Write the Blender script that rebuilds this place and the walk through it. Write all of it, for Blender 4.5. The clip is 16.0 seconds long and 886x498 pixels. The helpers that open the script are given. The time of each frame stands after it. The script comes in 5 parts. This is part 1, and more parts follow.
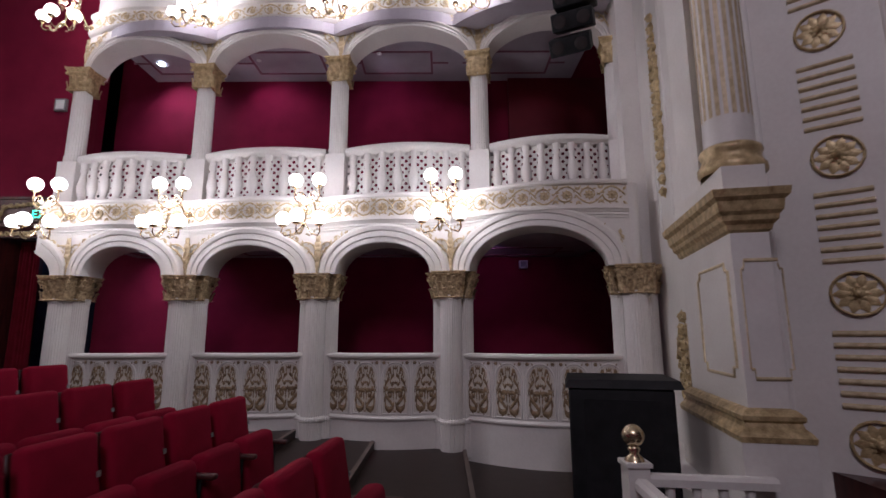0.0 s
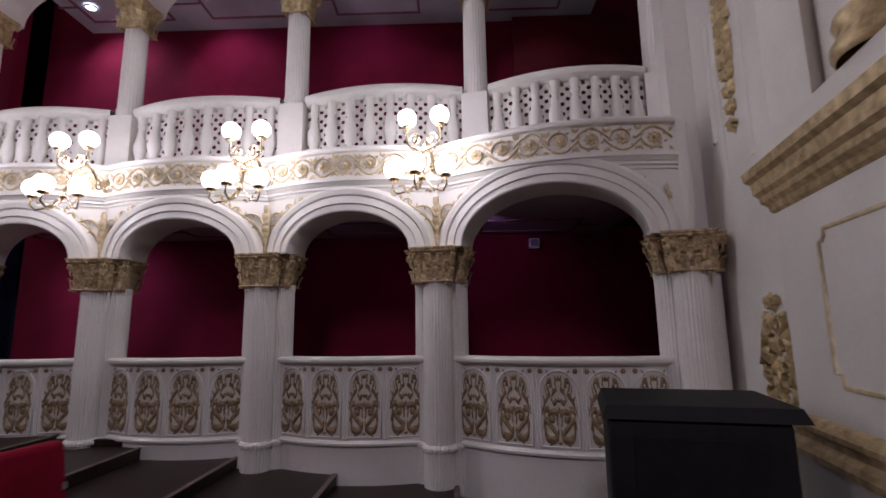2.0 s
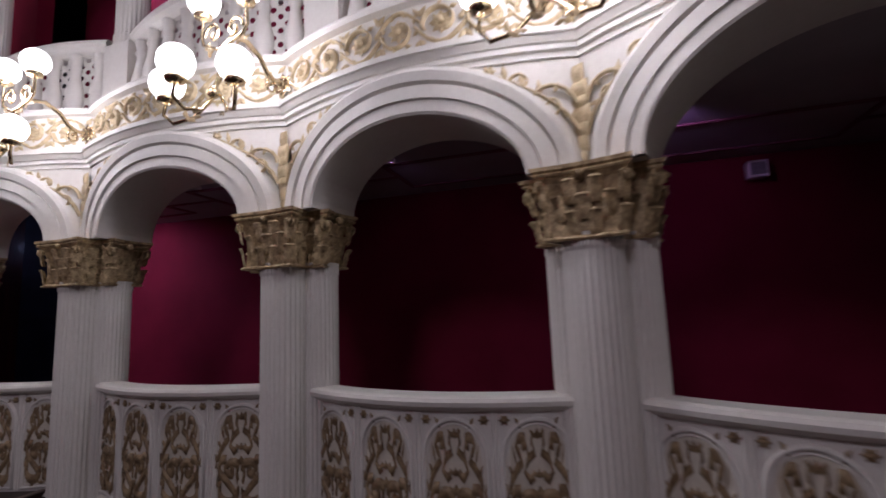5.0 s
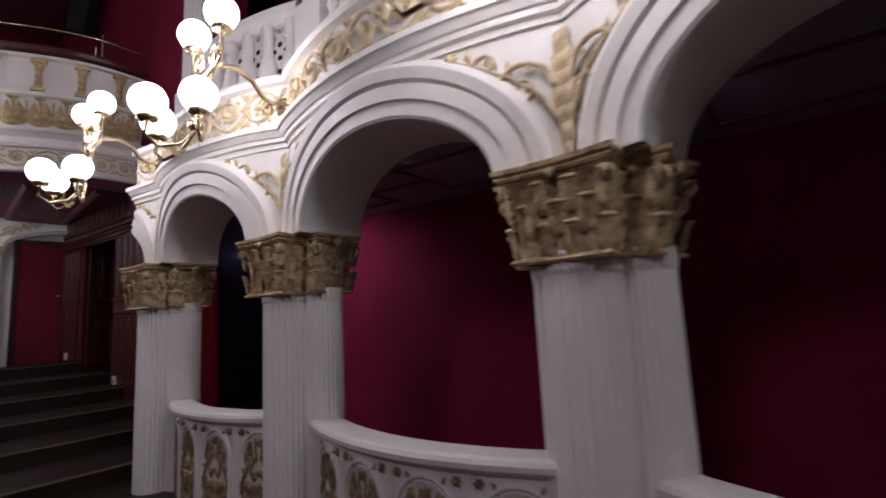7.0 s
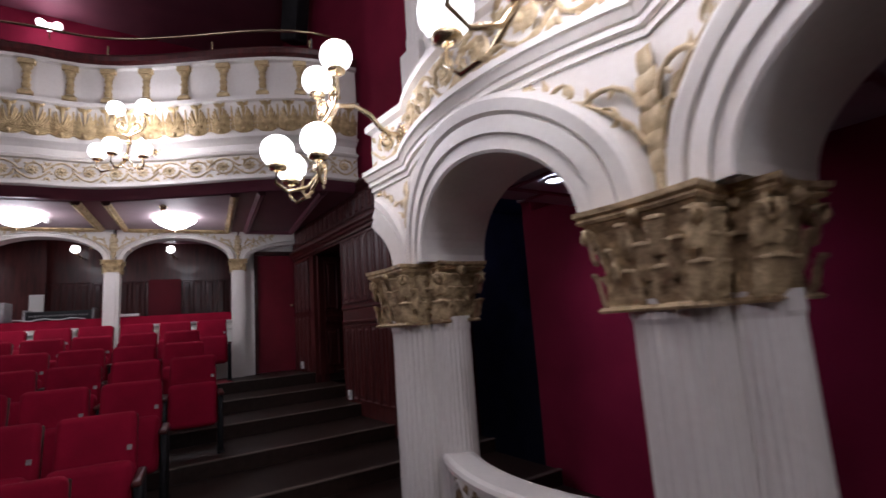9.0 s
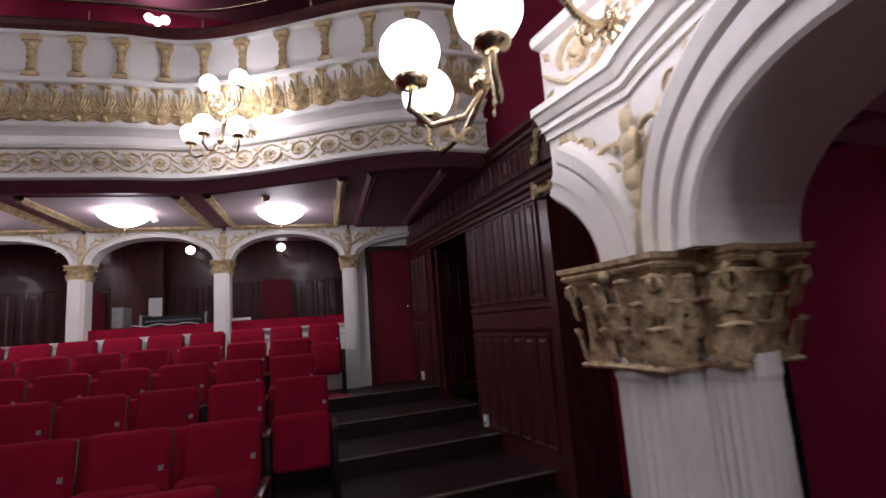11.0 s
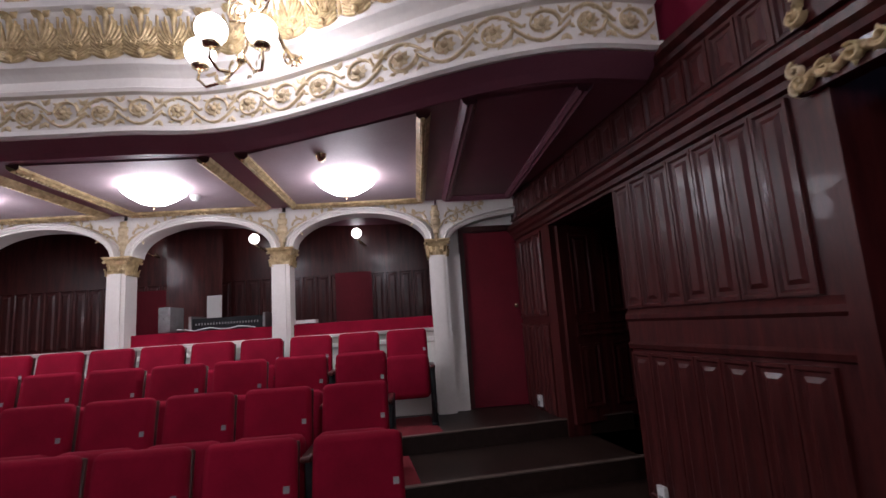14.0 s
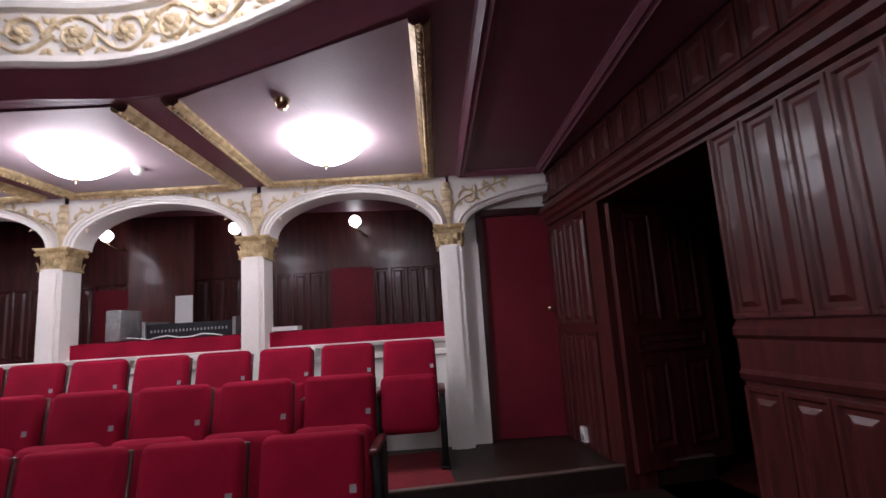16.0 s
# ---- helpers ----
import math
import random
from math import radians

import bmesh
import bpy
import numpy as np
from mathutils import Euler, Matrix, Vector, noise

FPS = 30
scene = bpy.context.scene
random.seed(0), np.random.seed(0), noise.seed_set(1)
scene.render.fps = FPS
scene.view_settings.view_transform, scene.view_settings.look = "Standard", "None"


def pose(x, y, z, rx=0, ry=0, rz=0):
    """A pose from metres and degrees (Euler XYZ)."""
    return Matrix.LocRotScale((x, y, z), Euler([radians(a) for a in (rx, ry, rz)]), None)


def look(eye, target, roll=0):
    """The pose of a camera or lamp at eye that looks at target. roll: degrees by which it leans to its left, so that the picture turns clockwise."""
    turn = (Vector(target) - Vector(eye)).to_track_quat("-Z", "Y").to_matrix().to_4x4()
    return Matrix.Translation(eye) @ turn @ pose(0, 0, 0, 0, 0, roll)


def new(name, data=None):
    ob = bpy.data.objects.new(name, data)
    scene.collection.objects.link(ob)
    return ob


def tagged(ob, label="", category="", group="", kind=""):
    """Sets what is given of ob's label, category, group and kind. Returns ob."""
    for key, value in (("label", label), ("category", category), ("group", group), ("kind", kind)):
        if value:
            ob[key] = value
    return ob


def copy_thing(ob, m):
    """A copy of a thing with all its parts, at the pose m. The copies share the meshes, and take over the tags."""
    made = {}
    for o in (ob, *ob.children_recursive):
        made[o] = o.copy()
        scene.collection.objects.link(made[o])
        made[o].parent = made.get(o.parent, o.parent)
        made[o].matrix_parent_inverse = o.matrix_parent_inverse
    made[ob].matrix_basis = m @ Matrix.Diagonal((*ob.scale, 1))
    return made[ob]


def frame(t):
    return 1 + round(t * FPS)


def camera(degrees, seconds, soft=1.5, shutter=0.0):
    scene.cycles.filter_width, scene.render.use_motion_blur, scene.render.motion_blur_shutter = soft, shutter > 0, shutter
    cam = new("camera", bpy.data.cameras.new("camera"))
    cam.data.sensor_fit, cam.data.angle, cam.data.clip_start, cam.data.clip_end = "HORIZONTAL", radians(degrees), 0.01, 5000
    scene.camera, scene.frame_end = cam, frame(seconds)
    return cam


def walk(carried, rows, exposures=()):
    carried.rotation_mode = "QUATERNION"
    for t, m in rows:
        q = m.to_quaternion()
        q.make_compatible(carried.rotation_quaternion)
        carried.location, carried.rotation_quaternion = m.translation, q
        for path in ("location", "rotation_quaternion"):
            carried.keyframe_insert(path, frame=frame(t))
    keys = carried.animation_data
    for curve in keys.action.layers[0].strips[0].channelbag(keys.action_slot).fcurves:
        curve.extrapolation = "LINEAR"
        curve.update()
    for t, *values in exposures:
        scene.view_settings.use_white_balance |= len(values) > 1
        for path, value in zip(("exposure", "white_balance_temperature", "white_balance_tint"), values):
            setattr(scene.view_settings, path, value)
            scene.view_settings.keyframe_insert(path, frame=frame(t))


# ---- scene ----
cam = camera(84.9, 16.0, shutter=0.6)
PATH = [
    (0, (-0.007, 0.029, 1.625), (-0.007, 1.999, 1.968), -0.2),
    (0.5, (0.035, 0.466, 1.607), (0.028, 2.438, 1.943), -0.4),
    (1, (0.135, 0.917, 1.601), (0.122, 2.889, 1.929), -0.6),
    (1.5, (0.244, 1.35, 1.624), (0.212, 3.322, 1.955), -0.7),
    (2, (0.318, 1.825, 1.634), (0.266, 3.798, 1.959), -0.8),
    (2.5, (0.436, 2.316, 1.669), (0.356, 4.289, 1.986), -1.0),
    (3, (0.483, 2.771, 1.705), (0.354, 4.745, 1.999), -1.3),
    (5.5, (-0.182, 4.929, 1.803), (-0.919, 6.771, 2.057), -2.6),
    (6, (-0.517, 5.198, 1.783), (-1.431, 6.958, 2.046), -2.8),
    (6.5, (-0.886, 5.4, 1.9), (-1.943, 7.077, 2.167), -2.8),
    (7, (-1.272, 5.596, 1.962), (-2.433, 7.202, 2.23), -2.9),
    (7.5, (-1.73, 5.776, 2.016), (-3.057, 7.25, 2.279), -3.7),
    (8, (-2.208, 5.786, 2.078), (-3.667, 7.125, 2.354), -4.0),
    (8.5, (-2.7, 5.88, 2.115), (-4.257, 7.103, 2.399), -4.1),
    (9, (-3.1, 5.973, 2.154), (-4.742, 7.077, 2.448), -4.1),
    (9.5, (-3.475, 6.008, 2.164), (-5.183, 7.003, 2.467), -4.1),
    (10, (-3.858, 6.089, 2.238), (-5.619, 6.987, 2.54), -4.2),
    (12.5, (-5.552, 6.419, 2.393), (-7.456, 6.952, 2.689), -4.1),
    (13, (-5.876, 6.465, 2.392), (-7.797, 6.931, 2.692), -4.1),
    (13.5, (-6.177, 6.518, 2.442), (-8.111, 6.935, 2.739), -3.9),
    (14, (-6.467, 6.628, 2.484), (-8.407, 7.011, 2.786), -3.9),
    (14.5, (-6.777, 6.719, 2.483), (-8.724, 7.067, 2.781), -4.0),
    (15, (-7.077, 6.764, 2.57), (-9.027, 7.094, 2.87), -3.8),
    (15.5, (-7.359, 6.855, 2.579), (-9.311, 7.165, 2.884), -3.7),
    (16, (-7.663, 6.921, 2.565), (-9.618, 7.221, 2.868), -3.7),
]
walk(cam, [(t, look(eye, target, roll)) for t, eye, target, roll in PATH], [(t, e, 6020, 15) for t, e in ((0.0, 0.08), (3.0, -0.1), (5.5, -0.28), (8.0, -0.2), (10.0, -0.2), (12.5, -0.06), (14.0, 0.08), (16.0, 0.42))])

# ---- light ----
world = bpy.data.worlds.new("world")
scene.world = world
world.use_nodes = True
world.node_tree.nodes["Background"].inputs[0].default_value = (0.5, 0.4, 0.45, 1)
world.node_tree.nodes["Background"].inputs[1].default_value = 0.02
GLOBE, SCONCE_W, COFFER_W, HOUSE_FILL_W, BOX_W = 5.0, 33.0, 10.0, 305.0, 10.0


def point_lamp(name, place, watts, colour=(1, 0.95, 0.9), radius=0.1):
    d = bpy.data.lights.new(name, "POINT")
    d.energy, d.color, d.shadow_soft_size = watts, colour, radius
    ob = new(name, d)
    ob.location = place
    return ob


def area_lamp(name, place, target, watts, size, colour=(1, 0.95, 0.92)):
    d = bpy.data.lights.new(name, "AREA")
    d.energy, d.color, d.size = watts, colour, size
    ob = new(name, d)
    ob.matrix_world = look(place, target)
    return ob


# unseen area lamp high over the seats, added to stand for ceiling lights
area_lamp("unseen_house_fill", (-1.0, -6.0, 9.8), (0.0, 7.0, 3.0), HOUSE_FILL_W, 2.5, (1.0, 0.90, 0.97))


# ---- materials ----
def material(name, c1, c2, rough=0.6, metal=0.0, scale=4.0, fine=60.0, bump=0.15, coat=0.0, sheen=0.0, stretch=(1, 1, 1), emit=0.0, spread=0.0, spec=0.5):
    m = bpy.data.materials.new(name)
    m.use_nodes = True
    nt = m.node_tree
    b = nt.nodes["Principled BSDF"]
    tc = nt.nodes.new("ShaderNodeTexCoord")
    mp = nt.nodes.new("ShaderNodeMapping")
    mp.inputs["Scale"].default_value = stretch
    nt.links.new(tc.outputs["Object"], mp.inputs["Vector"])
    n1, n2 = nt.nodes.new("ShaderNodeTexNoise"), nt.nodes.new("ShaderNodeTexNoise")
    n1.inputs["Scale"].default_value, n2.inputs["Scale"].default_value = scale, fine
    n1.inputs["Detail"].default_value, n2.inputs["Detail"].default_value = 5, 3
    for n in (n1, n2):
        nt.links.new(mp.outputs[0], n.inputs["Vector"])
    mix = nt.nodes.new("ShaderNodeMath")
    mix.operation = "MULTIPLY_ADD"
    nt.links.new(n2.outputs["Fac"], mix.inputs[0])
    mix.inputs[1].default_value = 0.4
    nt.links.new(n1.outputs["Fac"], mix.inputs[2])
    fac = mix.outputs[0]
    if spread:
        info = nt.nodes.new("ShaderNodeObjectInfo")
        add = nt.nodes.new("ShaderNodeMath")
        add.operation = "MULTIPLY_ADD"
        nt.links.new(info.outputs["Random"], add.inputs[0])
        add.inputs[1].default_value = spread
        nt.links.new(fac, add.inputs[2])
        fac = add.outputs[0]
    ramp = nt.nodes.new("ShaderNodeValToRGB")
    ramp.color_ramp.elements[0].position, ramp.color_ramp.elements[1].position = 0.45, 0.95 + spread
    ramp.color_ramp.elements[0].color, ramp.color_ramp.elements[1].color = (*c1, 1), (*c2, 1)
    nt.links.new(fac, ramp.inputs[0])
    nt.links.new(ramp.outputs[0], b.inputs["Base Color"])
    b.inputs["Roughness"].default_value, b.inputs["Metallic"].default_value = rough, metal
    b.inputs["Coat Weight"].default_value = coat
    b.inputs["Specular IOR Level"].default_value = spec
    b.inputs["Sheen Weight"].default_value = sheen
    if bump:
        bp = nt.nodes.new("ShaderNodeBump")
        bp.inputs["Strength"].default_value, bp.inputs["Distance"].default_value = bump, 0.01
        nt.links.new(mix.outputs[0], bp.inputs["Height"])
        nt.links.new(bp.outputs[0], b.inputs["Normal"])
    if emit:
        b.inputs["Emission Color"].default_value = (*c2, 1)
        b.inputs["Emission Strength"].default_value = emit
    return m


M_WHITE = material("white_paint", (0.70, 0.66, 0.62), (0.82, 0.79, 0.75), 0.5, scale=1.5, fine=30, bump=0.08)
M_CREAM = material("cream_ground", (0.62, 0.56, 0.47), (0.78, 0.73, 0.64), 0.55, scale=3, fine=40, bump=0.1)
M_GOLD = material("gilt", (0.28, 0.19, 0.085), (0.74, 0.58, 0.32), 0.4, 0.3, scale=14, fine=90, bump=0.5)
M_PALEGOLD = material("worn_gilt", (0.42, 0.32, 0.18), (0.74, 0.61, 0.40), 0.5, 0.12, scale=18, fine=80, bump=0.4)
M_BROWNGOLD = material("antique_gilt", (0.19, 0.12, 0.06), (0.74, 0.57, 0.33), 0.48, 0.2, scale=22, fine=90, bump=0.6)
M_BRASS = material("brass", (0.45, 0.34, 0.20), (0.75, 0.62, 0.42), 0.25, 0.9, scale=10, bump=0.05)
M_REDSEAT = material("red_upholstery", (0.15, 0.004, 0.016), (0.27, 0.006, 0.028), 0.95, scale=3, fine=220, bump=0.25, spec=0.12, spread=0.2)
M_REDWALL = material("crimson_wall_fabric", (0.14, 0.004, 0.022), (0.20, 0.008, 0.035), 0.85, scale=2, fine=150, bump=0.15, spec=0.2)
M_REDPAINT = material("red_door_paint", (0.11, 0.004, 0.012), (0.17, 0.006, 0.018), 0.6, spec=0.25, scale=2, fine=60, bump=0.08)
M_CURTAIN = material("red_curtain_velvet", (0.13, 0.004, 0.012), (0.23, 0.008, 0.024), 0.9, scale=5, fine=90, bump=0.2, spec=0.2)
M_WOOD = material("dark_mahogany", (0.030, 0.006, 0.006), (0.095, 0.020, 0.018), 0.34, scale=3, fine=26, bump=0.2, stretch=(6, 6, 0.7), coat=0.1, spec=0.35)
# paler brown than the floor, for the step nosings
M_EDGE = material("pale_step_edge", (0.07, 0.05, 0.04), (0.16, 0.12, 0.10), 0.4, scale=5, fine=50, bump=0.1)
M_PANELGILT = material("brown_gilt", (0.13, 0.08, 0.045), (0.42, 0.30, 0.17), 0.5, 0.15, scale=20, fine=90, bump=0.4)
M_FLOOR = material("dark_wood_floor", (0.014, 0.007, 0.005), (0.030, 0.016, 0.012), 0.45, spec=0.3, scale=3, fine=40, bump=0.15, stretch=(1, 6, 6))
M_CARPET = material("red_carpet", (0.14, 0.006, 0.012), (0.22, 0.012, 0.02), 0.95, scale=6, fine=180, bump=0.4)
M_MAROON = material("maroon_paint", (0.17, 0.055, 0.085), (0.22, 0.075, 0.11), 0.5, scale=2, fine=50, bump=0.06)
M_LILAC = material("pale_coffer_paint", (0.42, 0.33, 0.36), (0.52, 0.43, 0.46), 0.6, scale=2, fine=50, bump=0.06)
M_BOXCEIL = material("grey_box_ceiling", (0.34, 0.30, 0.34), (0.44, 0.40, 0.44), 0.6, scale=2, fine=50, bump=0.06)
M_BLACK = material("black_casing", (0.008, 0.008, 0.009), (0.018, 0.018, 0.020), 0.6, spec=0.2, scale=8, fine=90, bump=0.1)
M_GREY = material("grey_metal", (0.22, 0.22, 0.22), (0.36, 0.36, 0.36), 0.4, 0.4, scale=10, bump=0.05)
M_BLUE = material("blue_shutter_paint", (0.015, 0.018, 0.035), (0.03, 0.035, 0.07), 0.45, scale=4, fine=60, bump=0.1)
M_PLASTIC = material("white_plastic", (0.72, 0.72, 0.70), (0.82, 0.82, 0.80), 0.4, scale=4, bump=0.02)
M_HOLE = material("dark_recess", (0.02, 0.015, 0.015), (0.035, 0.025, 0.025), 0.9, scale=4, bump=0.05)
M_GLOBE = material("lit_opal_glass", (1, 0.97, 0.93), (1, 0.97, 0.93), 0.3, bump=0, emit=GLOBE)
M_BULB = material("lit_shade_glass", (1, 0.97, 0.95), (1, 0.97, 0.95), 0.3, bump=0, emit=12.0)
M_SPOT = material("lit_downlight", (0.8, 0.9, 1), (0.8, 0.9, 1), 0.3, bump=0, emit=15.0)
M_EXIT = material("green_lit_letters", (0.05, 1, 0.6), (0.05, 1, 0.6), 0.3, bump=0, emit=2.2)


# ---- mesh helpers ----
class Shape:
    """Collects vertices and faces of one mesh."""

    def __init__(self):
        self.v, self.f, self.smooth = [], [], []

    def add(self, vs, fs, smooth=False):
        k = len(self.v)
        self.v += [tuple(p) for p in vs]
        self.f += [tuple(k + i for i in f) for f in fs]
        self.smooth += [smooth] * len(fs)
        return self

    def box(self, x0, y0, z0, x1, y1, z1):
        vs = [(x, y, z) for x in (x0, x1) for y in (y0, y1) for z in (z0, z1)]
        return self.add(vs, [(0, 1, 3, 2), (4, 6, 7, 5), (0, 4, 5, 1), (2, 3, 7, 6), (0, 2, 6, 4), (1, 5, 7, 3)])

    def grid(self, rows, closed=False, smooth=True):
        """Rows of points, joined row to row."""
        n = len(rows[0])
        fs = []
        for a in range(len(rows) - 1):
            for b in range(n if closed else n - 1):
                c = (b + 1) % n
                fs.append((a * n + b, a * n + c, (a + 1) * n + c, (a + 1) * n + b))
        return self.add([p for r in rows for p in r], fs, smooth)

    def lathe(self, profile, centre=(0, 0), n=16, flute=0, depth=0.0, smooth=True):
        """profile: (radius, z) pairs turned about a vertical axis; flute grooves cut in."""
        rows = []
        for r, z in profile:
            row = []
            for k in range(n):
                a = 2 * math.pi * k / n
                rr = r * (1 - (depth if flute and k % 2 else 0))
                row.append((centre[0] + rr * math.cos(a), centre[1] + rr * math.sin(a), z))
            rows.append(row)
        return self.grid(rows, True, smooth and not flute)

    def ball(self, c, r, n=14, squash=1.0):
        return self.lathe([(max(1e-4, r * math.sin(math.pi * i / n)), c[2] - squash * r * math.cos(math.pi * i / n)) for i in range(n + 1)], c, n)

    def tube(self, pts, radius, n=6):
        """A round tube; radius: a number or a function of 0..1."""
        rows = []
        pts = [Vector(p) for p in pts]
        for i, p in enumerate(pts):
            t = (pts[min(i + 1, len(pts) - 1)] - pts[max(i - 1, 0)]).normalized()
            s = t.cross(Vector((0.12, 0.31, 0.94)))
            s = s.normalized() if s.length > 1e-4 else Vector((1, 0, 0))
            u = s.cross(t)
            r = radius(i / (len(pts) - 1)) if callable(radius) else radius
            rows.append([p + (s * math.cos(2 * math.pi * k / n) + u * math.sin(2 * math.pi * k / n)) * r for k in range(n)])
        return self.grid(rows, True)

    def ridge(self, pts, width, height, to):
        """A raised strap along 2D points (a, b); to(a, b, out) lays it onto a surface."""
        rows = []
        m = len(pts)
        for i, (a, b) in enumerate(pts):
            a0, b0 = pts[max(i - 1, 0)]
            a1, b1 = pts[min(i + 1, m - 1)]
            l = math.hypot(a1 - a0, b1 - b0) or 1
            na, nb = -(b1 - b0) / l, (a1 - a0) / l
            w = (width(i / (m - 1)) if callable(width) else width) / 2
            rows.append([to(a + na * w, b + nb * w, 0), to(a + na * w * 0.5, b + nb * w * 0.5, height), to(a - na * w * 0.5, b - nb * w * 0.5, height), to(a - na * w, b - nb * w, 0)])
        return self.grid(rows)

    def leaf(self, a, b, angle, length, width, height, to):
        ca, sa = math.cos(angle), math.sin(angle)
        pts = [(0, 0, 0), (0.45, 0.5, 0), (1, 0, 0.3), (0.45, -0.5, 0), (0.5, 0, 1)]
        vs = [to(a + x * length * ca - y * width * sa, b + x * length * sa + y * width * ca, h * height) for x, y, h in pts]
        return self.add(vs, [(0, 4, 1), (1, 4, 2), (2, 4, 3), (3, 4, 0)], True)

    def rosette(self, a, b, r, height, to, petals=7):
        for k in range(petals):
            self.leaf(a, b, 2 * math.pi * k / petals, r, r * 0.75, height, to)
        rows = [[to(a + r * q * math.cos(2 * math.pi * k / 8), b + r * q * math.sin(2 * math.pi * k / 8), h) for k in range(8)] for q, h in ((0.34, height * 0.5), (0.26, height * 1.4), (0.02, height * 1.5))]
        return self.grid(rows, True)

    def spiral(self, a, b, r, start, turns, width, height, to, hand=1, n=22):
        pts = []
        for i in range(n):
            q = i / (n - 1)
            rr = r * (1 - 0.8 * q)
            an = start + hand * turns * 2 * math.pi * q
            pts.append((a + rr * math.cos(an), b + rr * math.sin(an)))
        return self.ridge(pts, lambda q: width * (1.1 - 0.6 * q), height, to)

    def mesh(self, name):
        me = bpy.data.meshes.new(name)
        me.from_pydata(self.v, [], self.f)
        me.polygons.foreach_set("use_smooth", self.smooth)
        me.update()
        return me


def part(name, shape, mat, parent=None, label=""):
    """One mesh object, as a part under a thing."""
    me = shape if isinstance(shape, bpy.types.Mesh) else shape.mesh(name)
    if not me.materials:
        me.materials.append(mat)
    ob = new(name, me)
    if parent is not None:
        ob.parent = parent
    if label:
        ob["label"] = label
    return ob


def thing(name, label, category, group="", kind="", place=(0, 0, 0)):
    ob = new(name)
    ob.empty_display_size = 0.1
    ob.location = place
    return tagged(ob, label, category, group, kind)


def setting(name, shape, mat, label, category):
    return tagged(part(name, shape, mat), label, category, kind="structure")


def soft_box(sx, sy, sz, r=0.03, seg=2, taper=0.0):
    """A box with rounded edges, centred in x and y, standing on z = 0."""
    bm = bmesh.new()
    bmesh.ops.create_cube(bm, size=1)
    for v in bm.verts:
        v.co.x *= sx * (1 - (taper if v.co.z > 0 else 0))
        v.co.y *= sy * (1 - (taper if v.co.z > 0 else 0))
        v.co.z = (v.co.z + 0.5) * sz
    bmesh.ops.bevel(bm, geom=list(bm.edges), offset=r, segments=seg, affect="EDGES", profile=0.5)
    me = bpy.data.meshes.new("soft_box")
    bm.to_mesh(me)
    bm.free()
    me.polygons.foreach_set("use_smooth", [True] * len(me.polygons))
    return me


# ---- plan ----
COLS = [(-5.99, 7.84), (-4.08, 7.84), (-1.94, 7.68), (0.15, 7.44), (2.63, 6.75)]
RETURN_END = (-6.75, 9.40)
BOX_BACK = 9.45
SPRING, FRIEZE0, FRIEZE1 = 2.53, 3.36, 3.72
UP_FLOOR, UP_RAIL, UP_SPRING, UP_TOP = 3.72, 4.70, 6.37, 7.12
UCOLS = [(-6.56, 8.25), (-4.26, 8.15), (-1.80, 7.92), (0.62, 7.75), (2.80, 7.35)]
SIDE_WALL = 8.66
STEPS = [(0.3, 0.0), (-1.0, 0.11), (-2.2, 0.22), (-3.3, 0.34), (-4.4, 0.46), (-5.5, 0.59), (-6.5, 0.72), (-7.45, 0.85), (-8.4, 0.99), (-9.35, 1.14), (-10.25, 1.30), (-11.15, 1.46)]
LOW = -0.15


def ground_at(x):
    z = LOW
    for edge, top in STEPS:
        if x < edge:
            z = top
    return z


def bay_map(a, b, bow):
    """Maps (along 0..length, out) on the bowed line from a to b; out is towards the hall."""
    a, b = Vector((*a, 0)), Vector((*b, 0))
    d = b - a
    length = d.length
    t = d / length
    n = Vector((t.y, -t.x, 0))

    def at(s, z, out=0.0):
        q = s / length
        qq = min(max(q, 0), 1)
        p = a + t * s + n * (bow * math.sin(math.pi * qq) ** 0.85 + out)
        return Vector((p.x, p.y, z))
    return at, length


def band(shape, at, length, profile, n=20, s0=0.0, s1=None):
    """A moulding of (out, z) pairs run along a bay."""
    s1 = length if s1 is None else s1
    rows = [[at(s0 + (s1 - s0) * i / n, z, out) for out, z in profile] for i in range(n + 1)]
    shape.grid(rows, smooth=False)
    return shape


def scroll_unit(shape, to, c, zc, u, h, height, up):
    """One turn of a running scroll: a ring of stem, a rosette in it and leaves about it."""
    shape.spiral(c, zc, h * 0.43, math.pi, 0.95, h * 0.075, height, to, up, 20)
    shape.rosette(c, zc, h * 0.27, height * 1.3, to, 8)
    pts = [(c - u / 2 - h * 0.1 + (u + h * 0.2) * q / 10, zc + up * h * 0.42 * math.cos(math.pi * (q / 10 - 0.5))) for q in range(11)]
    shape.ridge(pts, h * 0.075, height * 0.8, to)
    for k in range(8):
        an = 2 * math.pi * k / 8 + 0.3
        shape.leaf(c + h * 0.36 * math.cos(an), zc + h * 0.36 * math.sin(an) * 0.95, an + up * 1.0, h * 0.20, h * 0.11, height, to)
    for da, db, an in ((-0.46, 0.28, 2.2), (0.46, -0.28, 5.5), (0.48, 0.22, 0.9), (-0.46, -0.22, 4.0)):
        shape.leaf(c + da * u, zc + up * db * h, an * up, h * 0.30, h * 0.15, height, to)


